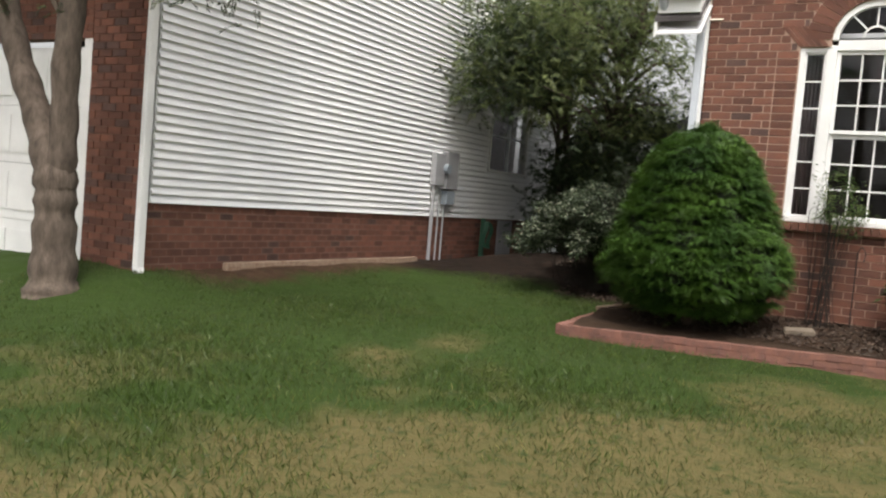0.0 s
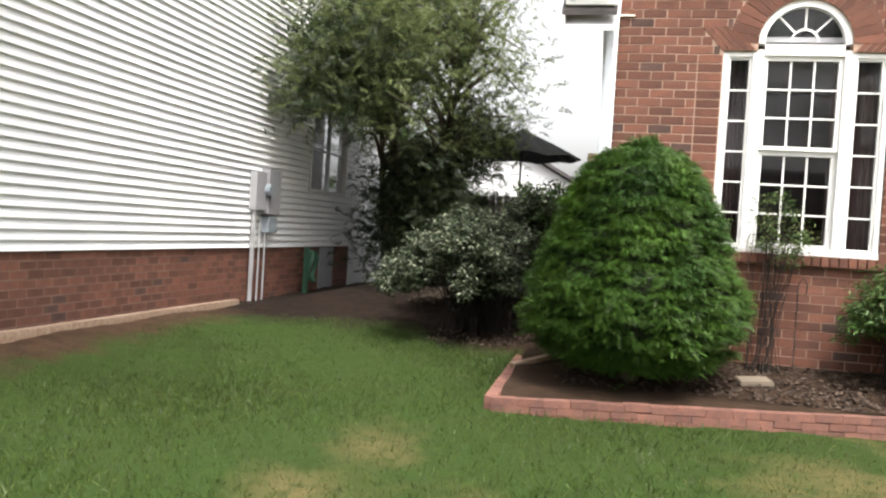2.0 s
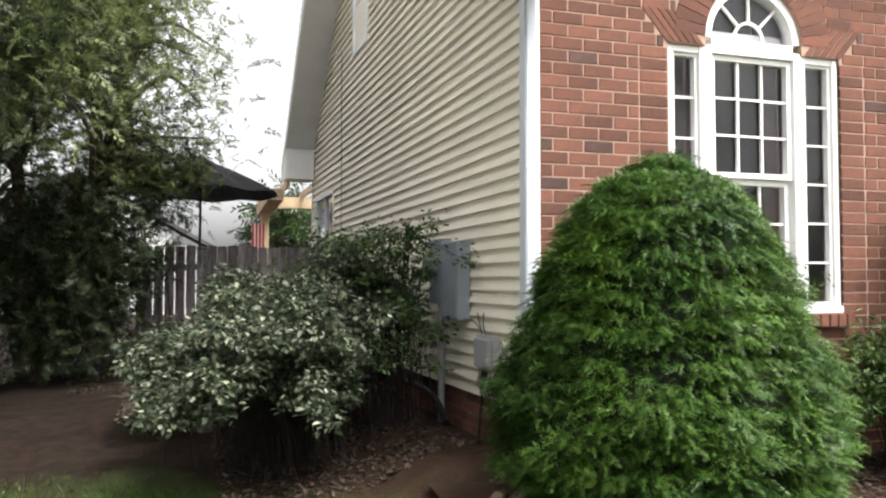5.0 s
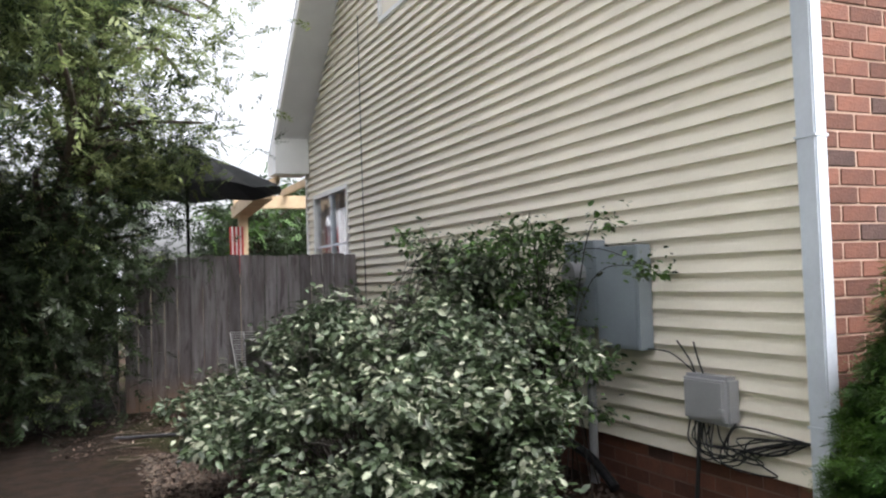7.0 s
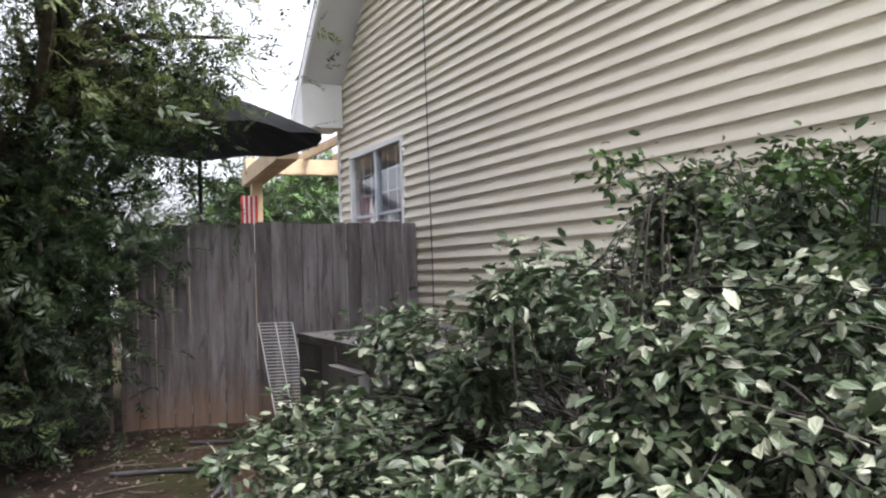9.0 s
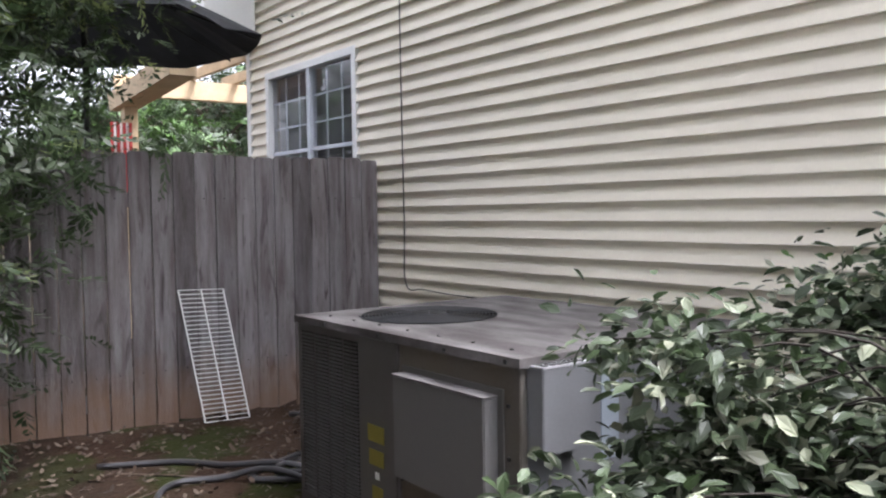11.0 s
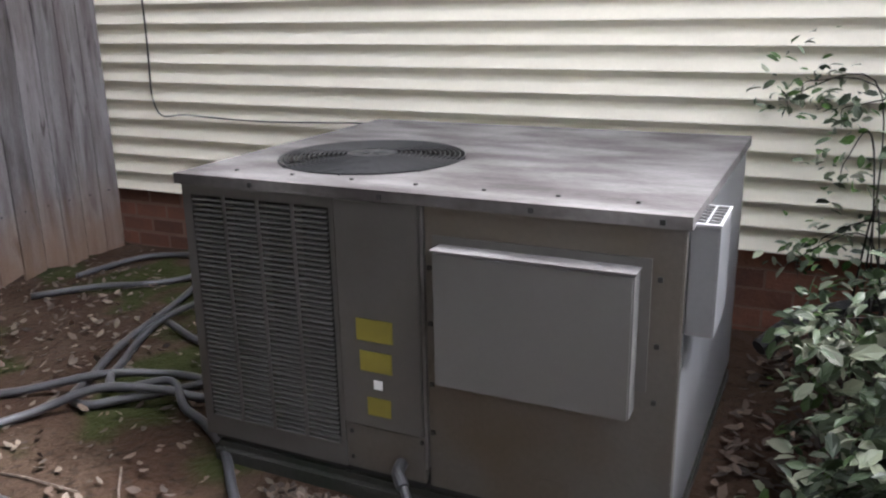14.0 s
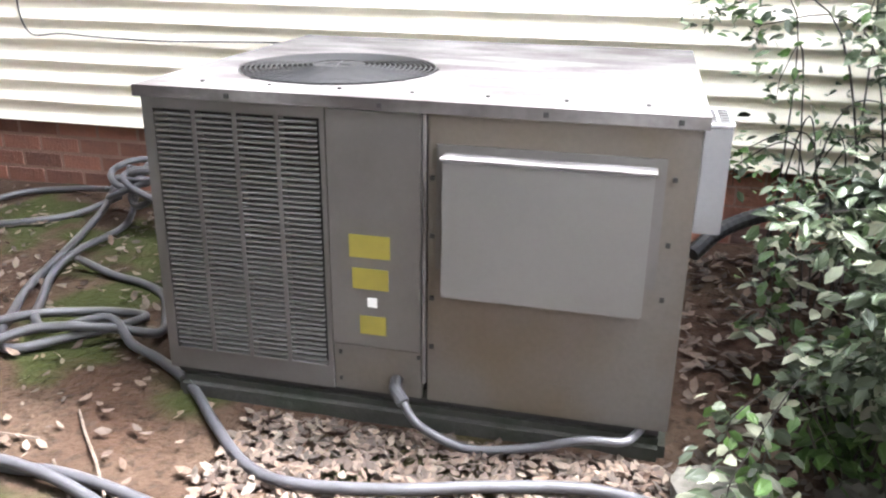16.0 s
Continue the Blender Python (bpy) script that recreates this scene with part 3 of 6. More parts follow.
def roof(name, x0, x1, y0, y1, eave, ridge_y, slope, material, label):
    """A gable roof with its ridge along x: two slabs, soffits under the rakes, boards along the edges."""
    t = thing(name, ((x0 + x1) / 2, ridge_y, eave), label, "roof", kind="structure")
    top = eave + slope * (ridge_y - y0)
    for s, ya in ((1, y0), (-1, y1)):
        bm = bmesh.new()
        zz = eave + slope * abs(ridge_y - ya)
        low = top - slope * abs(ridge_y - ya)
        prism(bm, [(ya, low), (ridge_y, top), (ridge_y, top + 0.05), (ya, low + 0.05)], x0, x1 if s < 0 else 0.0, "x")
        if s > 0:
            yb = 0.22
            lb = top - slope * (ridge_y - yb)
            prism(bm, [(yb, lb), (ridge_y, top), (ridge_y, top + 0.05), (yb, lb + 0.05)], 0.002, x1, "x")
        part("slope", bm, material, t)
        bm = bmesh.new()
        prism(bm, [(ya, low - 0.17), (ridge_y, top - 0.17), (ridge_y, top - 0.004), (ya, low - 0.004)], x0, x0 + 0.03, "x")
        part("rake_board", bm, WHITE, t)
        bm = bmesh.new()
        prism(bm, [(ya, low - 0.15), (ridge_y, top - 0.15), (ridge_y, top - 0.13), (ya, low - 0.13)], x0 + 0.032, x0 + 0.55, "x")
        part("rake_soffit", bm, SOFFIT, t)
    return t, top


ROOF, TOP = roof("roof", -0.53, 9.4, -0.42, 9.62, 3.10, RIDGE_Y, SLOPE, SHINGLE, "dark shingle gable roof with white rakes")
# the brick front carries a small gable of its own
fg = thing("front_gable", (1.82, 1.0, 4.4), "small cream gable with shingle roof over the brick front", "gable", kind="structure")
part("gable_wall", prism(bmesh.new(), [(0.0, 4.402), (3.64, 4.402), (1.82, 5.9)], 0.03, 0.2, "y"), CREAM, fg)
part("slope", prism(bmesh.new(), [(-0.1, 4.36), (1.82, 5.94), (1.82, 6.0), (-0.1, 4.42)], -0.3, 3.4, "y"), SHINGLE, fg)
part("slope", prism(bmesh.new(), [(3.74, 4.36), (1.822, 5.94), (1.822, 6.0), (3.74, 4.42)], -0.3, 3.4, "y"), SHINGLE, fg)
part("cheek_wall", bx(3.50, 3.63, 0.205, 2.2, 3.5, 4.4), CREAM, fg)
# boxed ends of the eaves
for y0, y1 in ((9.12, 9.60),):
    bm = bmesh.new()
    prism(bm, [(y1, 2.90), (y1, 3.02), (y0, 3.42), (y0, 2.90)], -0.525, -0.03, "x")
    part("eave_return", bm, WHITE, ROOF)
bm = bmesh.new()
prism(bm, [(-0.40, 3.20), (-0.40, 3.34), (-0.02, 3.68), (-0.02, 3.20)], -0.49, -0.03, "x")
part("eave_return", bm, WHITE, ROOF)
part("fascia", bx(-0.5, -0.002, -0.42, -0.40, 3.20, 3.35), WHITE, ROOF)

# ---------------------------------------------------------------- windows


def sash_window(t, x0, x1, z0, z1, y, cols, rows, frame_w=0.035, bar=0.018, material=WHITE):
    """One light of a window in a wall along x: frame, glazing bars and pane as parts of t."""
    bm = bx(x0, x0 + frame_w, y - 0.03, y + 0.03, z0, z1)
    box(bm, x1 - frame_w, x1, y - 0.03, y + 0.03, z0, z1)
    box(bm, x0 + frame_w, x1 - frame_w, y - 0.03, y + 0.03, z0, z0 + frame_w)
    box(bm, x0 + frame_w, x1 - frame_w, y - 0.03, y + 0.03, z1 - frame_w, z1)
    f = part("sash_frame", bm, material, t)
    for i in range(1, cols):
        x = x0 + frame_w + (x1 - x0 - 2 * frame_w) * i / cols
        part("glazing_bar", bx(x - bar / 2, x + bar / 2, y - 0.012, y + 0.012, z0 + frame_w, z1 - frame_w), material, f)
    for j in range(1, rows):
        z = z0 + frame_w + (z1 - z0 - 2 * frame_w) * j / rows
        part("glazing_bar", bx(x0 + frame_w, x1 - frame_w, y - 0.0135, y + 0.0135, z - bar / 2, z + bar / 2), material, f)
    p = part("pane", bx(x0 + frame_w, x1 - frame_w, y + 0.016, y + 0.020, z0 + frame_w, z1 - frame_w), GLASS, f)
    p.visible_shadow = False
    return f


def front_window():
    t = thing("window_1", (AX, 0.08, WZ0), "white arched window with side lights and glazing bars", "window", kind="structure")
    y = 0.10
    lx, rx = 1.335, 2.245
    # mullions, head, sill
    for a, b in ((lx - 0.02, lx + 0.09), (rx - 0.09, rx + 0.02)):
        part("mullion", bx(a, b, y - 0.06, y + 0.06, WZ0, WZ1 + 0.02, bevel=0.005), WHITE, t)
    for a, b in ((WX0 + 0.002, WX0 + 0.055), (WX1 - 0.055, WX1 - 0.002)):
        part("jamb", bx(a, b, y - 0.055, y + 0.06, WZ0, WZ1 - 0.004, bevel=0.004), WHITE, t)
    for a, b in ((WX0 + 0.056, lx - 0.021), (rx + 0.021, WX1 - 0.056)):
        part("head", bx(a, b, y - 0.05, y + 0.06, WZ1 - 0.05, WZ1 - 0.004), WHITE, t)
        sash_window(t, a, b, WZ0 + 0.06, WZ1 - 0.052, y, 1, 6, 0.022, 0.016)
    part("transom", bx(lx + 0.091, rx - 0.091, y - 0.058, y + 0.06, WZ1 - 0.04, WZ1 + 0.075, bevel=0.004), WHITE, t)
    part("sill", bx(WX0 + 0.002, WX1 - 0.002, y - 0.085, y + 0.06, WZ0 - 0.004, WZ0 + 0.055, bevel=0.006), WHITE, t)
    mid = 1.915
    sash_window(t, lx + 0.092, rx - 0.092, mid + 0.0, WZ1 - 0.042, y, 3, 3, 0.04)
    sash_window(t, lx + 0.092, rx - 0.092, WZ0 + 0.057, mid - 0.002, y + 0.035, 3, 3, 0.045)
    # fan light
    bm = bmesh.new()
    n = 28
    for k in range(n):
        a0, a1 = math.pi * k / n, math.pi * (k + 1) / n
        prism(bm, [(AX + r * math.cos(a), AZ + r * math.sin(a)) for r, a in ((0.365, a0), (0.428, a0), (0.428, a1), (0.365, a1))], y - 0.055, y + 0.05, "y")
    fan = part("fan_light", bm, WHITE, t)
    bm = bmesh.new()
    for k in range(14):
        a0, a1 = math.pi * k / 14, math.pi * (k + 1) / 14
        prism(bm, [(AX + r * math.cos(a), AZ + 0.026 + r * math.sin(a)) for r, a in ((0.115, a0), (0.135, a0), (0.135, a1), (0.115, a1))], y - 0.012, y + 0.012, "y")
    part("glazing_bar", bm, WHITE, fan)
    for k in range(1, 4):
        a = math.pi * k / 4
        d, w = Vector((math.cos(a), math.sin(a))), Vector((-math.sin(a), math.cos(a))) * 0.009
        c = Vector((AX, AZ + 0.026))
        bm = bmesh.new()
        prism(bm, [tuple(c + d * 0.134 + w), tuple(c + d * 0.37 + w), tuple(c + d * 0.37 - w), tuple(c + d * 0.134 - w)], y - 0.011, y + 0.011, "y")
        part("glazing_bar", bm, WHITE, fan)
    bm = bmesh.new()
    prism(bm, [(AX + 0.37 * math.cos(math.pi * k / 24), AZ + 0.02 + 0.35 * math.sin(math.pi * k / 24)) for k in range(25)], y + 0.016, y + 0.02, "y")
    part("pane", bm, GLASS, fan).visible_shadow = False
    # curtains hung behind the side lights
    for a, b in ((WX0 + 0.03, lx + 0.12), (rx - 0.12, WX1 - 0.03)):
        bm = bmesh.new()
        k = 40
        pts = [(a + (b - a) * i / k, 0.36 + 0.035 * math.sin(i * 1.5)) for i in range(k + 1)]
        prism(bm, pts + [(p, q + 0.006) for p, q in pts[::-1]], 0.6, 3.0, "z")
        bmesh.ops.triangulate(bm, faces=[f for f in bm.faces if len(f.verts) > 4])
        tagged(part("curtain", bm, CURTAIN, None, smooth=False), "brown curtain hanging behind the window", "curtain", "curtains")


front_window()


def side_window(name, x, y0, y1, z0, z1, out, label, lights, rows, cols, blind=None):
    """A window in a wall along y that faces -x (out -1) or +x (out 1)."""
    t = thing(name, (x, (y0 + y1) / 2, z0), label, "window", kind="structure")
    o = out

    def b(a0, a1, c0, c1, e0, e1, bevel=0.0):
        q0, q1 = sorted((x + o * a0, x + o * a1))
        return bx(q0, q1, c0, c1, e0, e1, bevel=bevel)
    bm = b(-0.06, 0.034, y0, y0 + 0.06, z0, z1)
    for a in ((y1 - 0.06, y1, z0, z1), (y0 + 0.06, y1 - 0.06, z0, z0 + 0.05), (y0 + 0.06, y1 - 0.06, z1 - 0.06, z1)):
        q0, q1 = sorted((x - o * 0.06, x + o * 0.034))
        box(bm, q0, q1, *a)
    part("window_frame", bm, WHITE, t)
    for i in range(lights):
        w = (y1 - y0 - 0.12) / lights
        a, c = y0 + 0.06 + w * i, y0 + 0.06 + w * (i + 1)
        if i:
            part("mullion", b(-0.05, 0.02, a - 0.024, a + 0.024, z0 + 0.05, z1 - 0.06), GREY_WHITE, t)
        zm = (z0 + z1) / 2
        p = part("pane", b(-0.02, -0.016, a + 0.002, c - 0.002, z0 + 0.052, z1 - 0.062), GLASS, t)
        p.visible_shadow = False
        part("meeting_rail", b(-0.03, 0.004, a + 0.026, c - 0.026, zm - 0.016, zm + 0.014), GREY_WHITE, t)
        for k in range(1, cols):
            yy = a + (c - a) * k / cols
            part("glazing_bar", b(-0.034, -0.024, yy - 0.007, yy + 0.007, z0 + 0.05, z1 - 0.06), GREY_WHITE, t)
        for k in range(1, rows):
            zz = z0 + 0.05 + (z1 - z0 - 0.11) * k / rows
            if abs(zz - zm) > 0.05:
                part("glazing_bar", b(-0.035, -0.023, a + 0.002, c - 0.002, zz - 0.007, zz + 0.007), GREY_WHITE, t)
        if blind:
            bm, zb = bmesh.new(), z0 + 0.06
            while zb < z1 - 0.07:
                prism(bm, [(x - o * 0.068, zb + 0.022), (x - o * 0.094, zb), (x - o * 0.094, zb + 0.002), (x - o * 0.068, zb + 0.024)], a + 0.004, c - 0.004, "y")
                zb += 0.03
            part("blind", bm, LINEN, t)
    return t


side_window("window_2", -0.004, *RW, -1, "white double window with glazing bars above the fence", 2, 6, 3, 0.02)
side_window("window_3", -0.004, *UW, -1, "white upper window in the gable", 1, 2, 1)

# ---------------------------------------------------------------- porch and door
porch = tagged(part("wall_porch", bx(3.645, 8.84, 0.70, 0.86, -0.5, 4.3), MORTAR_RED, None), "shaded red brick wall behind the porch", "wall", kind="structure")
tagged(part("wall_porch_side", bx(3.50, 3.642, 0.205, 0.70, -0.5, 4.3), MORTAR_RED, None), "brick return beside the porch", "wall", kind="structure")
brick_field(porch, "x", 0.69, -1, 3.65, 8.0, -0.35, 3.3, lambda a, z: False, seed=21, skip=lambda s, e, a, b: [q for q in ((s, min(e, 4.05)), (max(s, 5.09), e)) if q[1] - q[0] > 0.02] if 0.62 < (a + b) / 2 < 2.92 else [(s, e)])
side_ret = bpy.data.objects["wall_porch_side"]
brick_field(side_ret, "y", 3.642, 1, 0.03, 0.68, -0.35, 3.3, lambda a, z: False, seed=22)


def front_door():
    t = thing("door_1", (4.55, 0.62, 0.66), "white storm door with glass over a dark panelled door", "door", kind="structure")
    y = 0.62
    for a in ((4.06, 4.15, 0.66, 2.90), (4.99, 5.08, 0.66, 2.90), (4.15, 4.99, 2.76, 2.90)):
        part("casing", bx(a[0], a[1], y - 0.03, y + 0.075, a[2], a[3], bevel=0.006), WHITE, t)
    s = part("storm_door", bx(4.152, 4.24, y, y + 0.035, 0.68, 2.75, bevel=0.004), WHITE, t)
    for a in ((4.90, 4.988, 0.68, 2.75), (4.24, 4.90, 2.66, 2.75), (4.24, 4.90, 1.66, 1.73), (4.24, 4.90, 0.68, 1.06)):
        part("rail", bx(a[0], a[1], y + 0.001, y + 0.034, a[2], a[3]), WHITE, s)
    for a in ((1.06, 1.66), (1.73, 2.66)):
        part("pane", bx(4.24, 4.90, y + 0.015, y + 0.019, *a), GLASS, s).visible_shadow = False
    part("handle", bx(4.93, 4.95, y - 0.05, y - 0.03, 1.35, 1.55, bevel=0.006), BLACK, s)
    d = part("inner_door", bx(4.16, 4.98, y + 0.05, y + 0.075, 0.68, 2.74), DOOR_AND_SHADE, t)
    for i in range(2):
        for j in range(2):
            part("light", bx(4.30 + i * 0.29, 4.53 + i * 0.29, y + 0.044, y + 0.0498, 1.85 + j * 0.4, 2.18 + j * 0.4), LINEN, d)
    tagged(part("door_notice", bx(4.66, 4.76, y + 0.036, y + 0.041, 1.95, 2.13), PAPER, None), "small white paper notice on the door", "paper")


front_door()
# unseen wall added at the porch's far end to darken it
tagged(part("wall_porch_end", bx(6.62, 6.8, -2.2, 0.69, -0.6, 4.3), BRICK, None), "unseen brick wall added to keep light off the porch", "wall", kind="structure")
pf = tagged(part("porch_floor", bx(3.65, 6.6, -0.32, 0.695, -0.45, 0.62, bevel=0.012), STEP, None), "tan concrete porch floor", "porch", kind="structure")
brick_field(pf, "x", -0.325, -1, 3.66, 6.59, 0.18, 0.50, lambda a, z: False, seed=31, dark=0.03)
st = thing("porch_step", (4.8, -0.7, 0.1), "worn tan concrete porch steps", "steps", kind="structure")
for i, (a, b) in enumerate(((0.40, -0.36), (0.18, -0.72), (-0.02, -1.08))):
    part("step", bx(3.84 - 0.0 * i, 6.4, b, b + 0.40 - 0.04, -0.5, a, bevel=0.012), STEP, st)
bm = bx(3.43, 6.6, -0.40, -0.02, 3.25, 3.29)
bm2 = bx(3.62, 8.8, -0.02, 0.86, 3.16, 3.19)
ps = thing("porch_roof", (4.6, 0.1, 3.15), "white porch eave with gutter", "roof", kind="structure")
part("soffit", bm, SOFFIT, ps)
# ceiling painted dark brown for the shade inside the porch
part("shaded_ceiling", bm2, DOOR_AND_SHADE, ps)
part("fascia", bx(3.40, 3.98, -0.44, -0.40, 3.27, 3.52, bevel=0.004), WHITE, ps)
part("fascia", bx(3.98, 6.6, -0.43, -0.40, 3.34, 3.52), GREY_WHITE, ps)
part("gutter", bx(4.0, 6.6, -0.55, -0.435, 3.41, 3.53, bevel=0.02), GREY_WHITE, ps)
part("deck", bx(3.40, 8.9, -0.44, 0.86, 3.53, 3.6), SHINGLE, ps)


def number_plate():
    t = thing("house_number", (5.32, 0.66, 2.34), "pale metal house number on the brick wall", "house number")
    for i, ch in enumerate("2006"):
        cu = bpy.data.curves.new("digit", "FONT")
        cu.body, cu.size, cu.extrude, cu.bevel_depth = ch, 0.22, 0.008, 0.004
        tmp = bpy.data.objects.new("digit", cu)
        dg = bpy.context.evaluated_depsgraph_get()
        me = bpy.data.meshes.new_from_object(tmp)
        bpy.data.objects.remove(tmp)
        me.transform(Matrix.Translation((5.19 + i * 0.115, 0.672, 2.27)) @ Matrix.Rotation(radians(90), 4, "X"))
        me.materials.clear()
        me.materials.append(PAPER)
        hang(new("digit", me), t)


number_plate()

# ---------------------------------------------------------------- the neighbouring house
NX, NY0, NY1, NZ = -5.25, -3.70, 9.6, 0.49
NW = (4.91, 6.75, 1.45, 2.95)
nw = tagged(part("wall_neighbour", bx(NX - 0.16, NX, NY0 + 0.03, NW[0], -0.7, 4.0), WHITE_VINYL, None), "white vinyl lap siding over a red brick footing", "wall", kind="structure")
part("sheathing", bx(NX - 0.16, NX, NW[1], NY1, -0.7, 4.0), WHITE_VINYL, nw)
part("sheathing", bx(NX - 0.16, NX, NW[0], NW[1], -0.7, NW[2]), WHITE_VINYL, nw)
part("sheathing", bx(NX - 0.16, NX, NW[0], NW[1], NW[3], 4.0), WHITE_VINYL, nw)
bm = bmesh.new()
prism(bm, [(NY0, 4.0), (NY1, 4.0), ((NY0 + NY1) / 2, 9.6)], NX - 0.16, NX, "x")
part("gable_sheathing", bm, WHITE_VINYL, nw)


def ngable(z):
    d = max(0.0, (z - 4.0) / 0.86)
    return NY0 + 0.16 + d, NY1 - d


siding(nw, "y", NX, 1, NZ, 8.6, ngable, [NW], WHITE_VINYL)
brick_field(nw, "y", NX + 0.004, 1, NY0, 7.2, -0.66, NZ + 0.01, lambda a, z: -3.6 < a < 0.6 and z > -0.4, seed=41, dark=0.05)
part("joint_strip", bx(NX, NX + 0.002, NY0, 7.2, -0.68, NZ), MORTAR_RED, nw)
part("footing_block", bx(NX, NX + 0.03, 5.6, 6.3, -0.4, NZ - 0.02, bevel=0.01), LINEN, nw)
bm = bx(NX, NX + 0.03, NY0 + 0.002, NY0 + 0.10, NZ - 0.02, 4.0, bevel=0.004)
tagged(part("trim", bm, WHITE, None), "white vinyl corner board", "trim", kind="structure")
# added behind the window to stop the sky showing through, dark as a dim room
tagged(part("dim_room_wall", bx(NX - 1.6, NX - 1.5, NY0 + 0.2, NY1 - 0.2, -0.5, 4.0), DOOR_AND_SHADE, None), "unseen dark wall added to block sky seen through the white house", "wall", kind="structure")
side_window("window_4", NX + 0.004, *NW, 1, "white double window beside the tree", 2, 2, 1)
tagged(part("roof_neighbour", prism(bmesh.new(), [(NY0 - 0.5, 3.75), ((NY0 + NY1) / 2, 9.5), (NY1 + 0.5, 3.75), (NY1 + 0.5, 3.82), ((NY0 + NY1) / 2, 9.62), (NY0 - 0.5, 3.82)], NX - 9, NX + 0.35, "x"), SHINGLE, None), "dark shingle gable roof of the white house", "roof", kind="structure")
nf = tagged(part("wall_garage", bx(-6.17, NX, NY0, NY0 + 0.15, -0.7, 4.0), MORTAR_RED, None), "red brick pier beside the garage door", "wall", kind="structure")
brick_field(nf, "x", NY0 - 0.008, -1, -6.17, NX + 0.0, -0.62, 4.0, lambda a, z: False, seed=51)
part("lintel_wall", bx(-9.2, -6.172, NY0, NY0 + 0.15, 2.34, 4.0), MORTAR_RED, nf)
brick_field(nf, "x", NY0 - 0.008, -1, -9.2, -6.172, 2.34, 4.0, lambda a, z: False, seed=52)
gd = thing("garage_door", (-7.7, NY0 + 0.1, -0.5), "white panelled garage door in a brick wall", "garage door", kind="structure")
for i in range(4):
    z = -0.62 + i * 0.72
    p = part("door_panel", bx(-9.1, -6.32, NY0 + 0.06, NY0 + 0.1, z, z + 0.715, bevel=0.006), WHITE, gd)
    for k in range(4):
        part("raised_panel", bx(-9.0 + k * 0.68, -8.42 + k * 0.68, NY0 + 0.045, NY0 + 0.06, z + 0.12, z + 0.6, bevel=0.006), WHITE, p)
part("jamb", bx(-6.32, -6.172, NY0 - 0.01, NY0 + 0.14, -0.6, 2.34, bevel=0.006), WHITE, gd)
part("jamb", bx(-9.2, -9.1, NY0 - 0.01, NY0 + 0.14, -0.6, 2.34), WHITE, gd)
tagged(part("wall_garage_side", bx(-14, -9.2, NY0, NY0 + 0.15, -0.7, 4.0), BRICK, None), "red brick wall beyond the garage door", "wall", kind="structure")
tagged(part("driveway", bx(-9.4, -6.0, -14, NY0 + 0.05, -0.75, -0.46), STEP, None), "pale concrete driveway before the garage", "driveway", kind="structure")


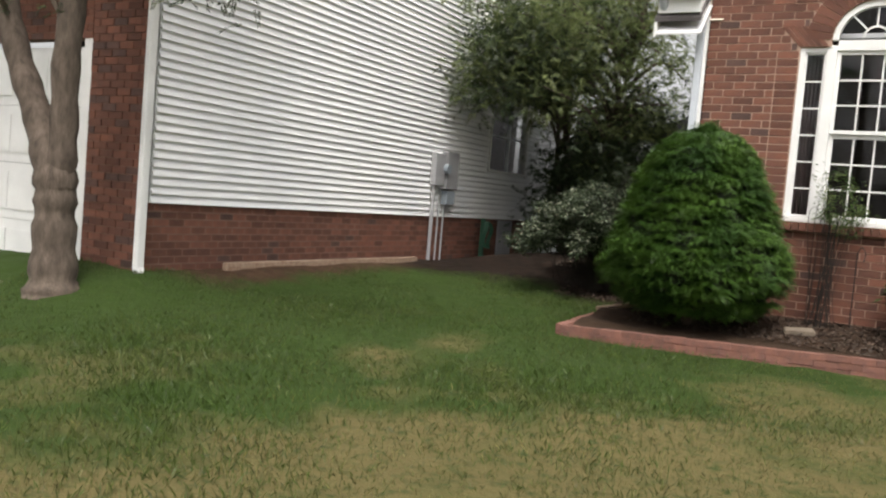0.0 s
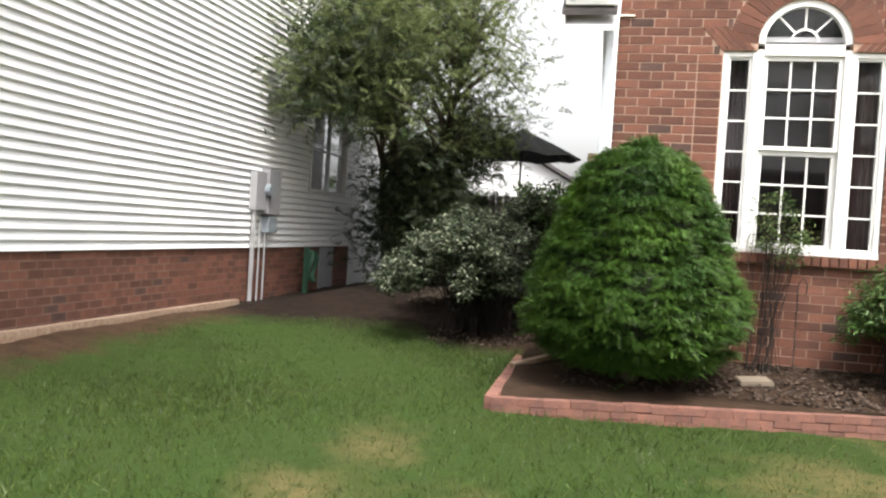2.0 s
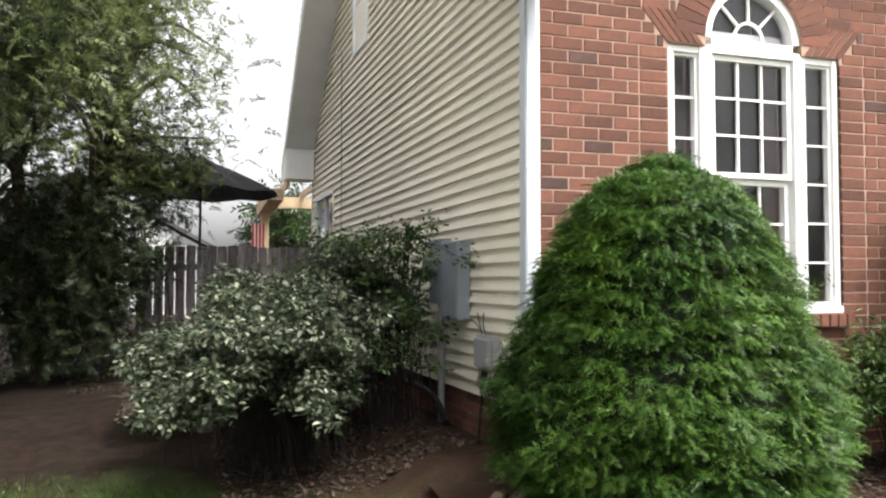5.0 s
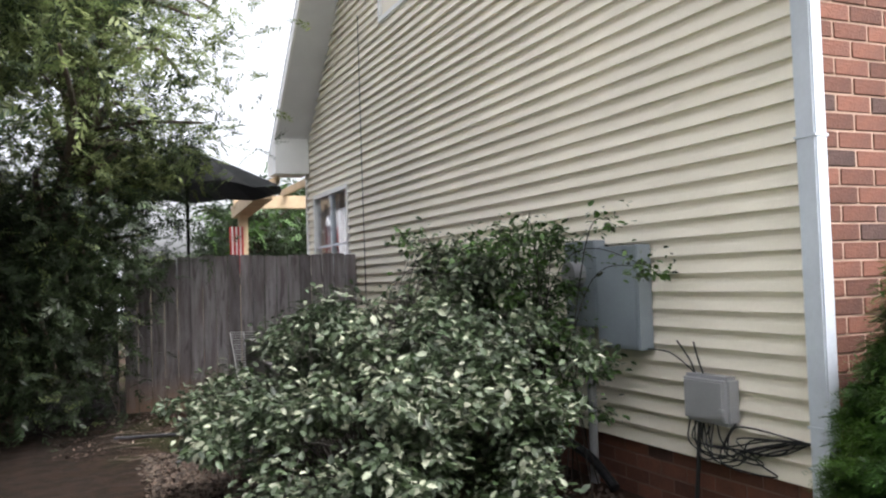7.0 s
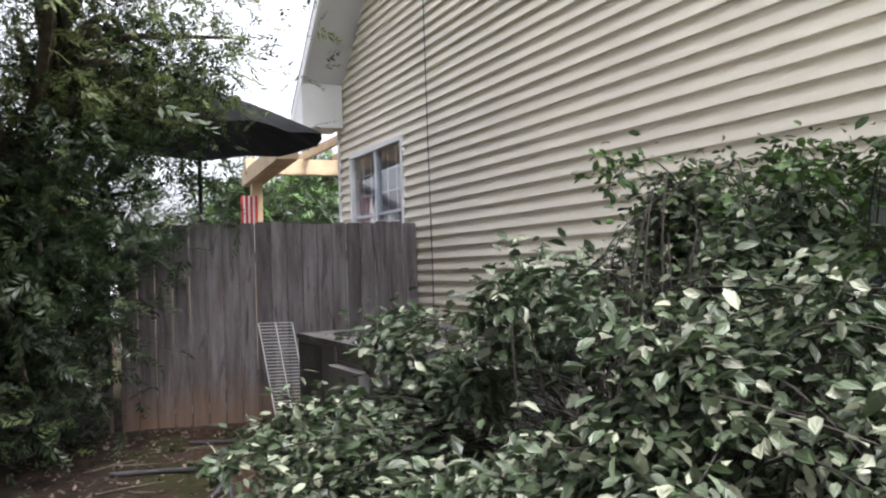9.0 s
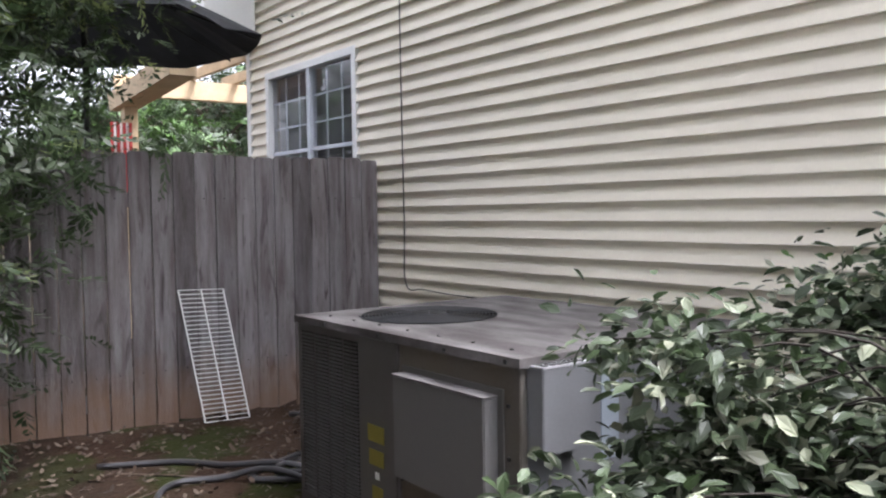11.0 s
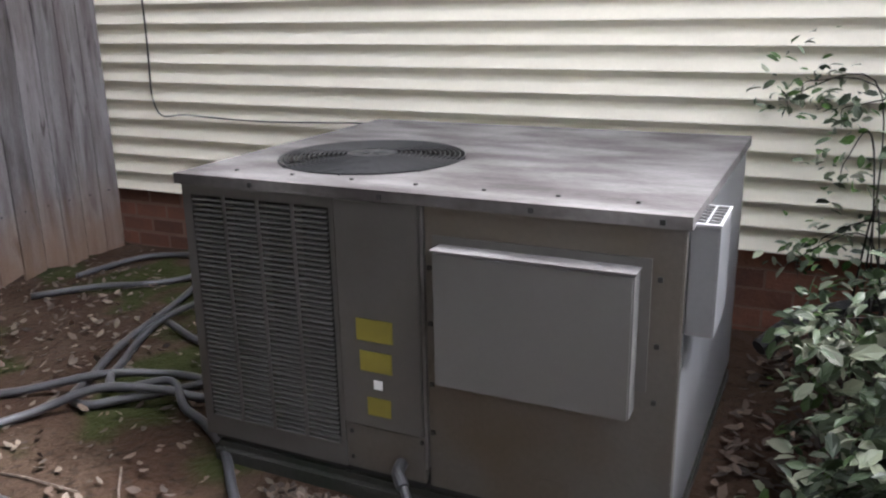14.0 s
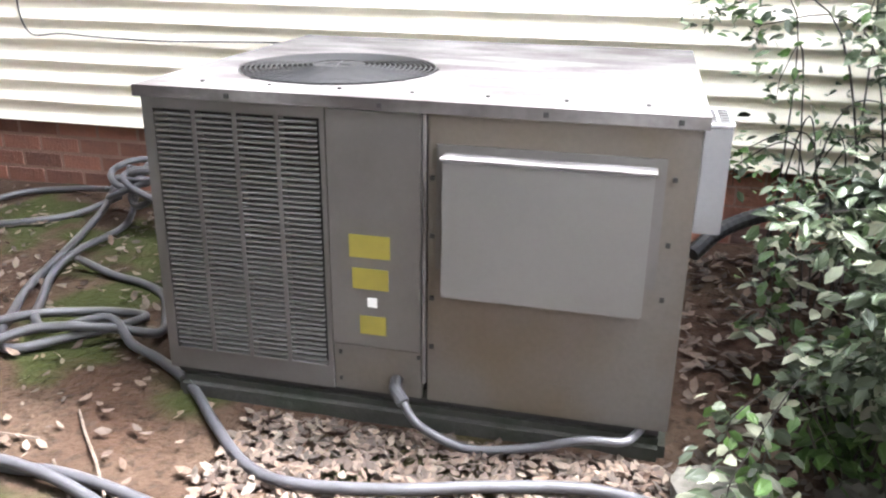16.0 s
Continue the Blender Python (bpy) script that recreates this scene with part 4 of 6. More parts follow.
# ---------------------------------------------------------------- air conditioner
def air_conditioner():
    X, X1, Y0, Y1, Z0, Z1 = -1.80, -0.64, 3.455, 4.86, 0.0, 0.815
    pad = tagged(part("concrete_pad", bx(X - 0.014, X1 + 0.05, Y0 + 0.0, Y1 - 0.02, -0.24, -0.025, bevel=0.02), CONCRETE, None), "dark mossy concrete pad on the earth", "pad")
    t = thing("air_conditioner", (-1.22, 4.15, -0.025), "taupe metal packaged air conditioner on a concrete pad", "air conditioner")
    part("base_rail", bx(X + 0.02, X1 - 0.02, Y0 + 0.02, Y1 - 0.02, -0.025, 0.02), DARK, t)
    # inner dark box and the panels around it
    part("coil", bx(X + 0.06, X1 - 0.04, 4.10, Y1 - 0.04, 0.02, Z1 - 0.04), DARK, t)
    part("access_panel", bx(X, X + 0.03, Y0, 4.088, 0.0, Z1 - 0.03, bevel=0.003), RUSTY, t, "taupe steel panel stained by rust")
    part("corner_strip", bx(X - 0.004, X + 0.02, 4.092, 4.100, 0.05, Z1 - 0.035), METAL_TOP, t)
    part("control_panel", bx(X - 0.006, X + 0.03, 4.104, 4.350, 0.143, Z1 - 0.03, bevel=0.003), METAL, t)
    part("service_panel", bx(X + 0.002, X + 0.03, 4.104, 4.350, 0.0, 0.139, bevel=0.002), RUSTY, t)
    for y, z in ((4.335, 0.11), (4.335, 0.03), (4.115, 0.12)):
        part("screw", bx(X - 0.003, X + 0.002, y - 0.008, y, z, z + 0.010), DARK, t)
    # louvred panel: four columns of pressed slots
    L0, L1, B0, B1 = 4.352, 4.855, 0.0, Z1 - 0.03
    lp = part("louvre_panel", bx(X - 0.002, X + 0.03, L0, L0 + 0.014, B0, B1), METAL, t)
    for a in ((L1 - 0.03, L1, B0, B1), (L0 + 0.014, L1 - 0.03, B0, 0.065), (L0 + 0.014, L1 - 0.03, B1 - 0.03, B1)):
        part("panel_edge", bx(X - 0.002, X + 0.03, *a), METAL, lp)
    cw = (L1 - 0.03 - L0 - 0.014) / 4
    for c in range(1, 4):
        y = L0 + 0.014 + cw * c
        part("panel_edge", bx(X - 0.002, X + 0.03, y - 0.0065, y + 0.0065, 0.065, B1 - 0.03), METAL, lp)
    nsl = 46
    bm = bmesh.new()
    prism(bm, [(X - 0.005, 0.0), (X - 0.006, 0.0045), (X + 0.004, 0.0066), (X + 0.004, 0.0050), (X - 0.002, 0.0036)], 0.0, cw - 0.013, "y")
    bmesh.ops.recalc_face_normals(bm, faces=bm.faces)
    slat = bpy.data.meshes.new("slat")
    bm.to_mesh(slat)
    bm.free()
    # slats use the hood's lighter steel to stand out from the dark gaps
    slat.materials.append(HOOD)
    for c in range(4):
        for k in range(nsl):
            ob = hang(new("slat", slat), lp)
            ob.location = (0, L0 + 0.014 + cw * c + 0.0065, 0.066 + k * (B1 - 0.03 - 0.066) / nsl)
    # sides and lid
    part("side_panel", bx(X + 0.03, X1, Y0, Y0 + 0.03, 0.0, Z1 - 0.03, bevel=0.003), SKYLIT_STEEL, t, "grey steel end panel, paler for newer paint and reflected sky")
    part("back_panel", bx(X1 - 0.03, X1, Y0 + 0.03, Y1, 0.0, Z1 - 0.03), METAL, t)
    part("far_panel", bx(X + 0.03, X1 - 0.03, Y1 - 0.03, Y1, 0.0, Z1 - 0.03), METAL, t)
    fx, fy, fr = -1.40, 4.46, 0.285
    bm = bmesh.new()
    # lid with a round hole
    n = 48
    ring = [(fx + fr * math.cos(2 * math.pi * k / n), fy + fr * math.sin(2 * math.pi * k / n)) for k in range(n)]
    a, b, c, d = X - 0.012, X1 + 0.012, Y0 - 0.012, Y1 + 0.012

    def on_edge(p):
        dx, dy = p[0] - fx, p[1] - fy
        s = min(((b if dx > 0 else a) - fx) / dx if abs(dx) > 1e-9 else 9e9, ((d if dy > 0 else c) - fy) / dy if abs(dy) > 1e-9 else 9e9)
        return (fx + dx * s, fy + dy * s)
    corners = [(b, d), (a, d), (a, c), (b, c)]
    outer = [on_edge(p) for p in ring]
    for q in corners:
        i = min(range(n), key=lambda k: (outer[k][0] - q[0]) ** 2 + (outer[k][1] - q[1]) ** 2)
        outer[i] = q
    for z, sgn in ((Z1, 1), (Z1 - 0.03, -1)):
        vi, vo = [bm.verts.new((*p, z)) for p in ring], [bm.verts.new((*p, z)) for p in outer]
        for k in range(n):
            bm.faces.new((vi[k], vo[k], vo[(k + 1) % n], vi[(k + 1) % n]))
        if sgn > 0:
            ti, to = vi, vo
    for k in range(n):
        bm.faces.new((ti[k], ti[(k + 1) % n], vi[(k + 1) % n], vi[k]))
        bm.faces.new((to[k], to[(k + 1) % n], vo[(k + 1) % n], vo[k]))
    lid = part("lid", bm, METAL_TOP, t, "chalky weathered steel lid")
    bm = bmesh.new()
    for k in range(8):
        aa = 2 * math.pi * k / 8 + 0.2
        tube(bm, [(fx + r * math.cos(aa), fy + r * math.sin(aa), Z1 + 0.001 + 0.012 * (1 - r / fr)) for r in (0.0, 0.29)], 0.0035, 4)
    guard = part("fan_guard", bm, BLACK, t, "dark wire fan guard")
    for r in [0.075 + i * 0.0148 for i in range(15)]:
        pts = [(fx + r * math.cos(2 * math.pi * k / 40), fy + r * math.sin(2 * math.pi * k / 40), Z1 + 0.004 + 0.012 * (1 - r / fr)) for k in range(41)]
        part("guard_ring", tube(bmesh.new(), pts, 0.0028, 4), BLACK, guard)
    bm = bmesh.new()
    prism(bm, [(fx + 0.075 * math.cos(2 * math.pi * k / 20), fy + 0.075 * math.sin(2 * math.pi * k / 20)) for k in range(20)], Z1 - 0.02, Z1 + 0.012, "z")
    part("fan_hub", bm, DARK, lid)
    bm = bmesh.new()
    for k in range(4):
        aa = math.pi / 2 * k
        u, w = Vector((math.cos(aa), math.sin(aa), 0)), Vector((-math.sin(aa), math.cos(aa), 0))
        c0 = Vector((fx, fy, Z1 - 0.09))
        q = [c0 + u * 0.05 - w * 0.05 - Vector((0, 0, 0.02)), c0 + u * 0.26 - w * 0.1 - Vector((0, 0, 0.03)), c0 + u * 0.26 + w * 0.08 + Vector((0, 0, 0.03)), c0 + u * 0.05 + w * 0.05 + Vector((0, 0, 0.02))]
        bm.faces.new([bm.verts.new(p) for p in q])
    part("fan_blade", bm, BLACK, lid)
    # screws along the lid
    for y in [Y0 + 0.12 + 0.19 * k for k in range(7)]:
        part("screw", bx(X + 0.075, X + 0.083, y, y + 0.009, Z1, Z1 + 0.004), DARK, lid)
    for y in (3.50, 3.80, 4.2, 4.6):
        part("screw", bx(X - 0.016, X - 0.012, y, y + 0.012, Z1 - 0.022, Z1 - 0.010), DARK, lid)
    # hood over the blower inlet
    h = part("hood", bx(X - 0.062, X + 0.002, 3.55, 4.04, 0.335, 0.687, bevel=0.004), HOOD, t)
    part("flange", bx(X - 0.006, X - 0.0005, 3.525, 4.065, 0.39, 0.712), METAL, h)
    part("lip", bx(X - 0.066, X - 0.0, 3.546, 4.044, 0.687, 0.692), METAL_TOP, h)
    for y, z in ((4.07, 0.62), (4.07, 0.47), (4.07, 0.30), (4.07, 0.16), (3.50, 0.66), (3.50, 0.50), (3.50, 0.36)):
        part("screw", bx(X - 0.006, X, y, y + 0.011, z, z + 0.011), DARK, t)
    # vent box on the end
    v = part("vent_box", bx(X + 0.03, X + 0.22, Y0 - 0.065, Y0 - 0.001, 0.53, 0.785, bevel=0.003), SKYLIT_STEEL, t)
    part("vent_rim", bx(X + 0.028, X + 0.222, Y0 - 0.067, Y0 - 0.001, 0.786, 0.792), GREY_PLASTIC, v)
    for k in range(6):
        part("vent_slot", bx(X + 0.042 + k * 0.029, X + 0.060 + k * 0.029, Y0 - 0.060, Y0 - 0.036, 0.7921, 0.794), DARK, v)
        part("vent_slot", bx(X + 0.042 + k * 0.029, X + 0.060 + k * 0.029, Y0 - 0.030, Y0 - 0.008, 0.7921, 0.794), DARK, v)
    part("gasket", bx(X + 0.34, X + 0.42, Y0 - 0.004, Y0 - 0.0005, 0.45, 0.74), GALV, t)
    for a in ((0.40, 0.462, 4.185, 4.295), (0.312, 0.370, 4.19, 4.288), (0.182, 0.235, 4.198, 4.270)):
        part("label", bx(X - 0.009, X - 0.0065, a[2], a[3], a[0], a[1]), YELLOW, t, "faded yellow warning label")
    part("label", bx(X - 0.009, X - 0.0065, 4.222, 4.248, 0.262, 0.288), PAPER, t, "small white label")
    part("label", bx(X - 0.0025, X - 0.0005, 3.70, 3.79, 0.055, 0.10), RUSTY, t, "peeled ochre label")
    part("cable_cuff", tube(bmesh.new(), smooth_line([(X - 0.01, 4.17, 0.055), (X - 0.05, 4.16, 0.05), (X - 0.08, 4.13, 0.03)]), 0.018, 10), HOSE, t)
    cable = smooth_line([(X - 0.06, 4.15, 0.045), (X - 0.11, 4.08, -0.01), (X - 0.115, 3.95, -0.055), (X - 0.09, 3.8, -0.045), (X - 0.08, 3.66, -0.005), (X - 0.06, 3.56, -0.005), (X + 0.02, 3.52, -0.012)])
    part("power_conduit", tube(bmesh.new(), cable, 0.0115, 10), HOSE, t, "grey flexible conduit", True)


air_conditioner()


# ---------------------------------------------------------------- fence
def fence():
    t = thing("fence", (-1.4, 7.0, -0.1), "weathered grey board fence with a gate post", "fence")
    r = random.Random(4)
    x = -2.72
    while x < -0.05:
        w = min(0.14, -0.03 - x)
        top = 1.645 + r.uniform(-0.012, 0.012)
        bm = bmesh.new()
        prism(bm, [(x + 0.004, -0.12 + r.uniform(0, 0.05)), (x + w - 0.004, -0.12 + r.uniform(0, 0.05)), (x + w - 0.004, top - 0.012), (x + w - 0.022, top), (x + 0.022, top), (x + 0.004, top - 0.012)], 6.985 + r.uniform(0, 0.006), 7.006, "y")
        b = part("board", bm, FENCE, t)
        for z in (0.25, 1.35):
            part("nail", bx(x + w * 0.4, x + w * 0.4 + 0.008, 6.981, 6.985, z, z + 0.008), DARK, b)
        x += 0.141
    for z in (0.2, 1.3):
        part("rail", bx(-2.72, -0.03, 7.012, 7.05, z, z + 0.09), FENCE, t)
    for x in (-2.70, -1.35, -0.12):
        part("post", bx(x, x + 0.09, 7.052, 7.142, -0.3, 1.6), FENCE, t)
    # the run that goes back along the yard
    t2 = thing("fence", (-2.8, 9.5, -0.1), "weathered grey board fence running back", "fence")
    y = 7.05
    while y < 12.0:
        part("board", bx(-2.80, -2.78, y + 0.003, y + 0.137, -0.15, 1.64 + r.uniform(-0.02, 0.02)), FENCE, t2)
        y += 0.14


fence()


def wire_rack():
    t = thing("wire_shelf", (-1.45, 6.6, -0.1), "white wire shelf leaning against the fence", "wire shelf")
    a, b = Vector((-1.49, 6.80, -0.08)), Vector((-1.59, 6.95, 0.765))
    c = Vector((0.30, 0.0, -0.01))
    for k in range(3):
        part("rail", tube(bmesh.new(), [a + c * (k / 2), b + c * (k / 2)], 0.005, 6), WHITE, t)
    for k in range(31):
        p = a.lerp(b, k / 30) + Vector((0, -0.005, 0))
        part("wire", tube(bmesh.new(), [p, p + c], 0.0026, 5), WHITE, t)


wire_rack()


# ---------------------------------------------------------------- umbrella, deck post and flag beyond the fence
def umbrella():
    cx, cy = -1.95, 7.6
    t = thing("patio_umbrella", (cx, cy, -0.1), "open charcoal patio umbrella beyond the fence", "umbrella")
    part("pole", tube(bmesh.new(), [(cx, cy, -0.1), (cx, cy, 2.86)], 0.021, 10), BLACK, t)
    bm = bmesh.new()
    prism(bm, [(cx + 0.3 * math.cos(k * math.pi / 8), cy + 0.3 * math.sin(k * math.pi / 8)) for k in range(16)], -0.1, -0.03, "z")
    part("base", bm, BLACK, t)
    n, R, seg = 8, 1.18, 5
    for name, r0, r1, z0, z1 in (("canopy", 0.12, R, 2.92, 2.46), ("vent_cap", 0.0, 0.26, 3.0, 2.87)):
        bm = bmesh.new()
        rings = []
        for j in range(seg + 1):
            f = j / seg
            row = []
            for k in range(n * 4):
                a = 2 * math.pi * k / (n * 4) + 0.2
                rib = abs(((k / 4) % 1) - 0.5) * 2
                rr = (r0 + (r1 - r0) * f) * (1 - 0.07 * (1 - rib))
                z = z0 + (z1 - z0) * f ** 1.15 - 0.05 * (1 - rib) * f
                row.append(bm.verts.new((cx + rr * math.cos(a), cy + rr * math.sin(a), z)))
            rings.append(row)
        for p, q in zip(rings, rings[1:]):
            for k in range(n * 4):
                bm.faces.new((p[k], p[(k + 1) % (n * 4)], q[(k + 1) % (n * 4)], q[k]))
        bmesh.ops.solidify(bm, geom=bm.faces[:], thickness=0.004)
        part(name, bm, CANVAS, t)
    for k in range(n):
        a = 2 * math.pi * k / n + 0.2
        part("rib", tube(bmesh.new(), [(cx + 0.03 * math.cos(a), cy + 0.03 * math.sin(a), 2.86), (cx + R * 0.97 * math.cos(a), cy + R * 0.97 * math.sin(a), 2.43)], 0.007, 5), BLACK, t)


umbrella()
dk = thing("pergola", (-0.4, 10.6, -0.1), "tan timber pergola beam and post behind the house", "pergola")
part("post", bx(-0.72, -0.58, 11.0, 11.14, -0.15, 2.55, bevel=0.01), TAN, dk)
part("beam", prism(bmesh.new(), [(9.36, 2.55), (11.35, 2.42), (11.42, 2.62), (9.36, 2.75)], -0.78, -0.52, "x"), TAN, dk)
part("beam", bx(-0.80, 3.0, 11.03, 11.12, 2.56, 2.78, bevel=0.01), TAN, dk)
for i in range(5):
    part("rafter", bx(-0.45 + i * 0.5, -0.40 + i * 0.5, 9.4, 11.4, 2.79, 2.90), TAN, dk)
fl = thing("flag", (-0.76, 10.9, 1.7), "small red and white striped flag hanging from the post", "flag")
RED = mat("flag_red", (0.45, 0.04, 0.04), 0.8, 0, 0.1, 5, 0, 50)
for i in range(7):
    x = -0.90 + i * 0.032
    part("stripe", bx(x, x + 0.031, 10.90 + 0.02 * (i % 2), 10.91 + 0.02 * (i % 2), 1.5, 2.25), WHITE if i % 2 else RED, fl)


# ---------------------------------------------------------------- downspouts, gutters, boxes, wires
def downspout():
    t = thing("downspout", (-0.08, 0.03, -0.05), "pale grey metal downspout at the house corner", "downspout")
    bm = bx(-0.112, -0.033, -0.055, 0.062, 0.10, 3.08, bevel=0.008)
    part("pipe", bm, GREY_WHITE, t)
    bm = bmesh.new()
    prism(bm, [(-0.035, 0.11), (-0.11, 0.11), (-0.125, 0.06), (-0.25, -0.01), (-0.24, -0.06), (-0.20, -0.045), (-0.06, 0.02)], -0.052, 0.060, "y")
    part("elbow", bm, GREY_WHITE, t)
    for z in (0.36, 0.55, 1.9):
        part("strap", bx(-0.116, -0.030, -0.058, 0.066, z, z + 0.012), GREY_WHITE, t)
    part("offset", tube(bmesh.new(), smooth_line([(-0.075, 0.0, 3.06), (-0.09, -0.04, 3.16), (-0.3, -0.2, 3.20), (-0.42, -0.36, 3.24), (-0.44, -0.46, 3.36)]), 0.05, 10), GREY_WHITE, t)
    g = thing("gutter", (0.0, -0.5, 3.4), "white metal gutter end at the eave", "gutter")
    bm = bmesh.new()
    prism(bm, [(-0.42, 3.36), (-0.50, 3.36), (-0.55, 3.42), (-0.56, 3.50), (-0.545, 3.50), (-0.535, 3.43), (-0.495, 3.375), (-0.42, 3.375)], -0.53, -0.005, "x")
    part("trough", bm, GREY_WHITE, g)
    part("end_cap", prism(bmesh.new(), [(-0.42, 3.36), (-0.50, 3.36), (-0.55, 3.42), (-0.56, 3.50), (-0.42, 3.50)], -0.534, -0.53, "x"), GREY_WHITE, g)
    n = thing("downspout", (NX + 0.1, NY0 - 0.0, -0.4), "white metal downspout on the brick corner", "downspout")
    part("pipe", bx(NX + 0.032, NX + 0.11, NY0 - 0.06, NY0 + 0.045, -0.25, 3.9, bevel=0.008), WHITE, n)
    bm = bmesh.new()
    prism(bm, [(NX + 0.035, -0.24), (NX + 0.11, -0.24), (NX + 0.13, -0.30), (NX + 0.28, -0.37), (NX + 0.26, -0.42), (NX + 0.07, -0.36)], NY0 - 0.058, NY0 + 0.043, "y")
    part("elbow", bm, WHITE, n)


downspout()


def utility_boxes():
    t = thing("breaker_box", (-0.07, 1.5, 0.83), "grey metal breaker box on the siding", "electrical box")
    part("case", bx(-0.135, -0.023, 1.275, 1.70, 0.83, 1.47, bevel=0.008), GALV, t)
    part("cover", bx(-0.143, -0.1352, 1.285, 1.69, 0.85, 1.455, bevel=0.004), GALV, t)
    part("hasp", bx(-0.15, -0.143, 1.46, 1.49, 0.82, 0.86), BLACK, t)
    m = thing("electric_meter", (-0.07, 1.95, 1.0), "grey meter box with round glass on the siding", "electric meter")
    part("case", bx(-0.12, -0.023, 1.74, 2.10, 0.95, 1.52, bevel=0.008), GALV, m)
    bm = bmesh.new()
    prism(bm, [(1.92 + 0.085 * math.cos(k * math.pi / 12), 1.30 + 0.085 * math.sin(k * math.pi / 12)) for k in range(24)], -0.21, -0.12, "x")
    part("dome", bm, GREY_PLASTIC, m)
    part("conduit", tube(bmesh.new(), [(-0.07, 1.9, -0.2), (-0.07, 1.9, 0.95)], 0.03, 10), GREY_PLASTIC, m)
    p = thing("phone_box", (-0.07, 0.74, 0.45), "grey plastic telephone box on the siding", "junction box")
    part("case", bx(-0.125, -0.023, 0.575, 0.925, 0.475, 0.735, bevel=0.02), GREY_PLASTIC, p)
    part("lid", bx(-0.135, -0.118, 0.60, 0.90, 0.50, 0.71, bevel=0.006), GREY_PLASTIC, p)
    part("latch", bx(-0.155, -0.13, 0.575, 0.625, 0.53, 0.57, bevel=0.005), GREY_PLASTIC, p)
    r = random.Random(9)
    w = thing("cable_bundle", (-0.06, 0.5, 0.3), "tangle of black cables under the telephone box", "cables")
    for i in range(12):
        y = r.uniform(0.55, 0.95)
        pts = [(-0.06, y, 0.50), (-0.09 - r.random() * 0.04, y - 0.03 + r.uniform(-0.1, 0.1), 0.36 + r.uniform(-0.1, 0.04)), (-0.08, y - 0.18 + r.uniform(-0.12, 0.1), 0.26 + r.uniform(0, 0.14)), (-0.05, 0.30 + r.uniform(0, 0.3), 0.33 + r.uniform(0, 0.14)), (-0.04, 0.10 + r.uniform(0, 0.12), 0.46)]
        part("cable", tube(bmesh.new(), smooth_line(pts, 6), 0.0045, 5), BLACK, w)
    part("drop", tube(bmesh.new(), smooth_line([(-0.07, 0.85, 0.48), (-0.09, 0.86, 0.2), (-0.11, 0.88, -0.15)]), 0.012, 6), BLACK, w)
    for dy in (0.0, 0.07):
        part("cable", tube(bmesh.new(), smooth_line([(-0.07, 0.80 + dy, 0.72), (-0.08, 0.83 + dy, 0.80), (-0.05, 0.90 + dy * 2, 0.90)]), 0.005, 5), BLACK, w)
    part("cable", tube(bmesh.new(), smooth_line([(-0.08, 1.3, 0.84), (-0.06, 1.1, 0.83), (-0.06, 0.92, 0.75), (-0.08, 0.85, 0.70)]), 0.004, 5), BLACK, w)
    c = thing("wall_cable", (-0.03, 6.6, 0.7), "thin dark cable stapled down the siding", "cable")
    part("run", tube(bmesh.new(), smooth_line([(-0.040, 6.66, 4.5), (-0.040, 6.655, 2.5), (-0.040, 6.64, 1.2), (-0.040, 6.63, 0.73), (-0.040, 6.4, 0.70), (-0.040, 5.9, 0.685), (-0.040, 5.2, 0.70), (-0.10, 4.9, 0.66), (-0.6, 4.8, 0.5)]), 0.0045, 6), BLACK, c)
    # the neighbour's meter and pipes
    n = thing("electric_meter", (NX + 0.07, 2.9, 0.9), "grey meter boxes on white siding", "electric meter")
    part("case", bx(NX + 0.023, NX + 0.14, 2.65, 2.98, 1.05, 1.62, bevel=0.008), GREY_PLASTIC, n)
    part("case", bx(NX + 0.023, NX + 0.16, 3.02, 3.45, 1.0, 1.68, bevel=0.008), GREY_PLASTIC, n)
    part("case", bx(NX + 0.023, NX + 0.15, 3.10, 3.40, 0.72, 0.97, bevel=0.008), GALV, n)
    bm = bmesh.new()
    prism(bm, [(3.0 + 0.09 * math.cos(k * math.pi / 10), 1.36 + 0.09 * math.sin(k * math.pi / 10)) for k in range(20)], NX + 0.14, NX + 0.22, "x")
    part("dome", bm, GALV, n)
    for y, z, rr in ((2.72, 1.05, 0.035), (2.95, 1.05, 0.016), (3.14, 0.73, 0.016)):
        part("conduit", tube(bmesh.new(), [(NX + 0.08, y, -0.35), (NX + 0.08, y, z)], rr, 10), GREY_PLASTIC, n)


utility_boxes()


# ---------------------------------------------------------------- planting bed
PA, PB, PC = Vector((-0.74, -2.0, -0.38)), Vector((3.86, -1.22, -0.29)), Vector((-0.80, 0.30, -0.345))


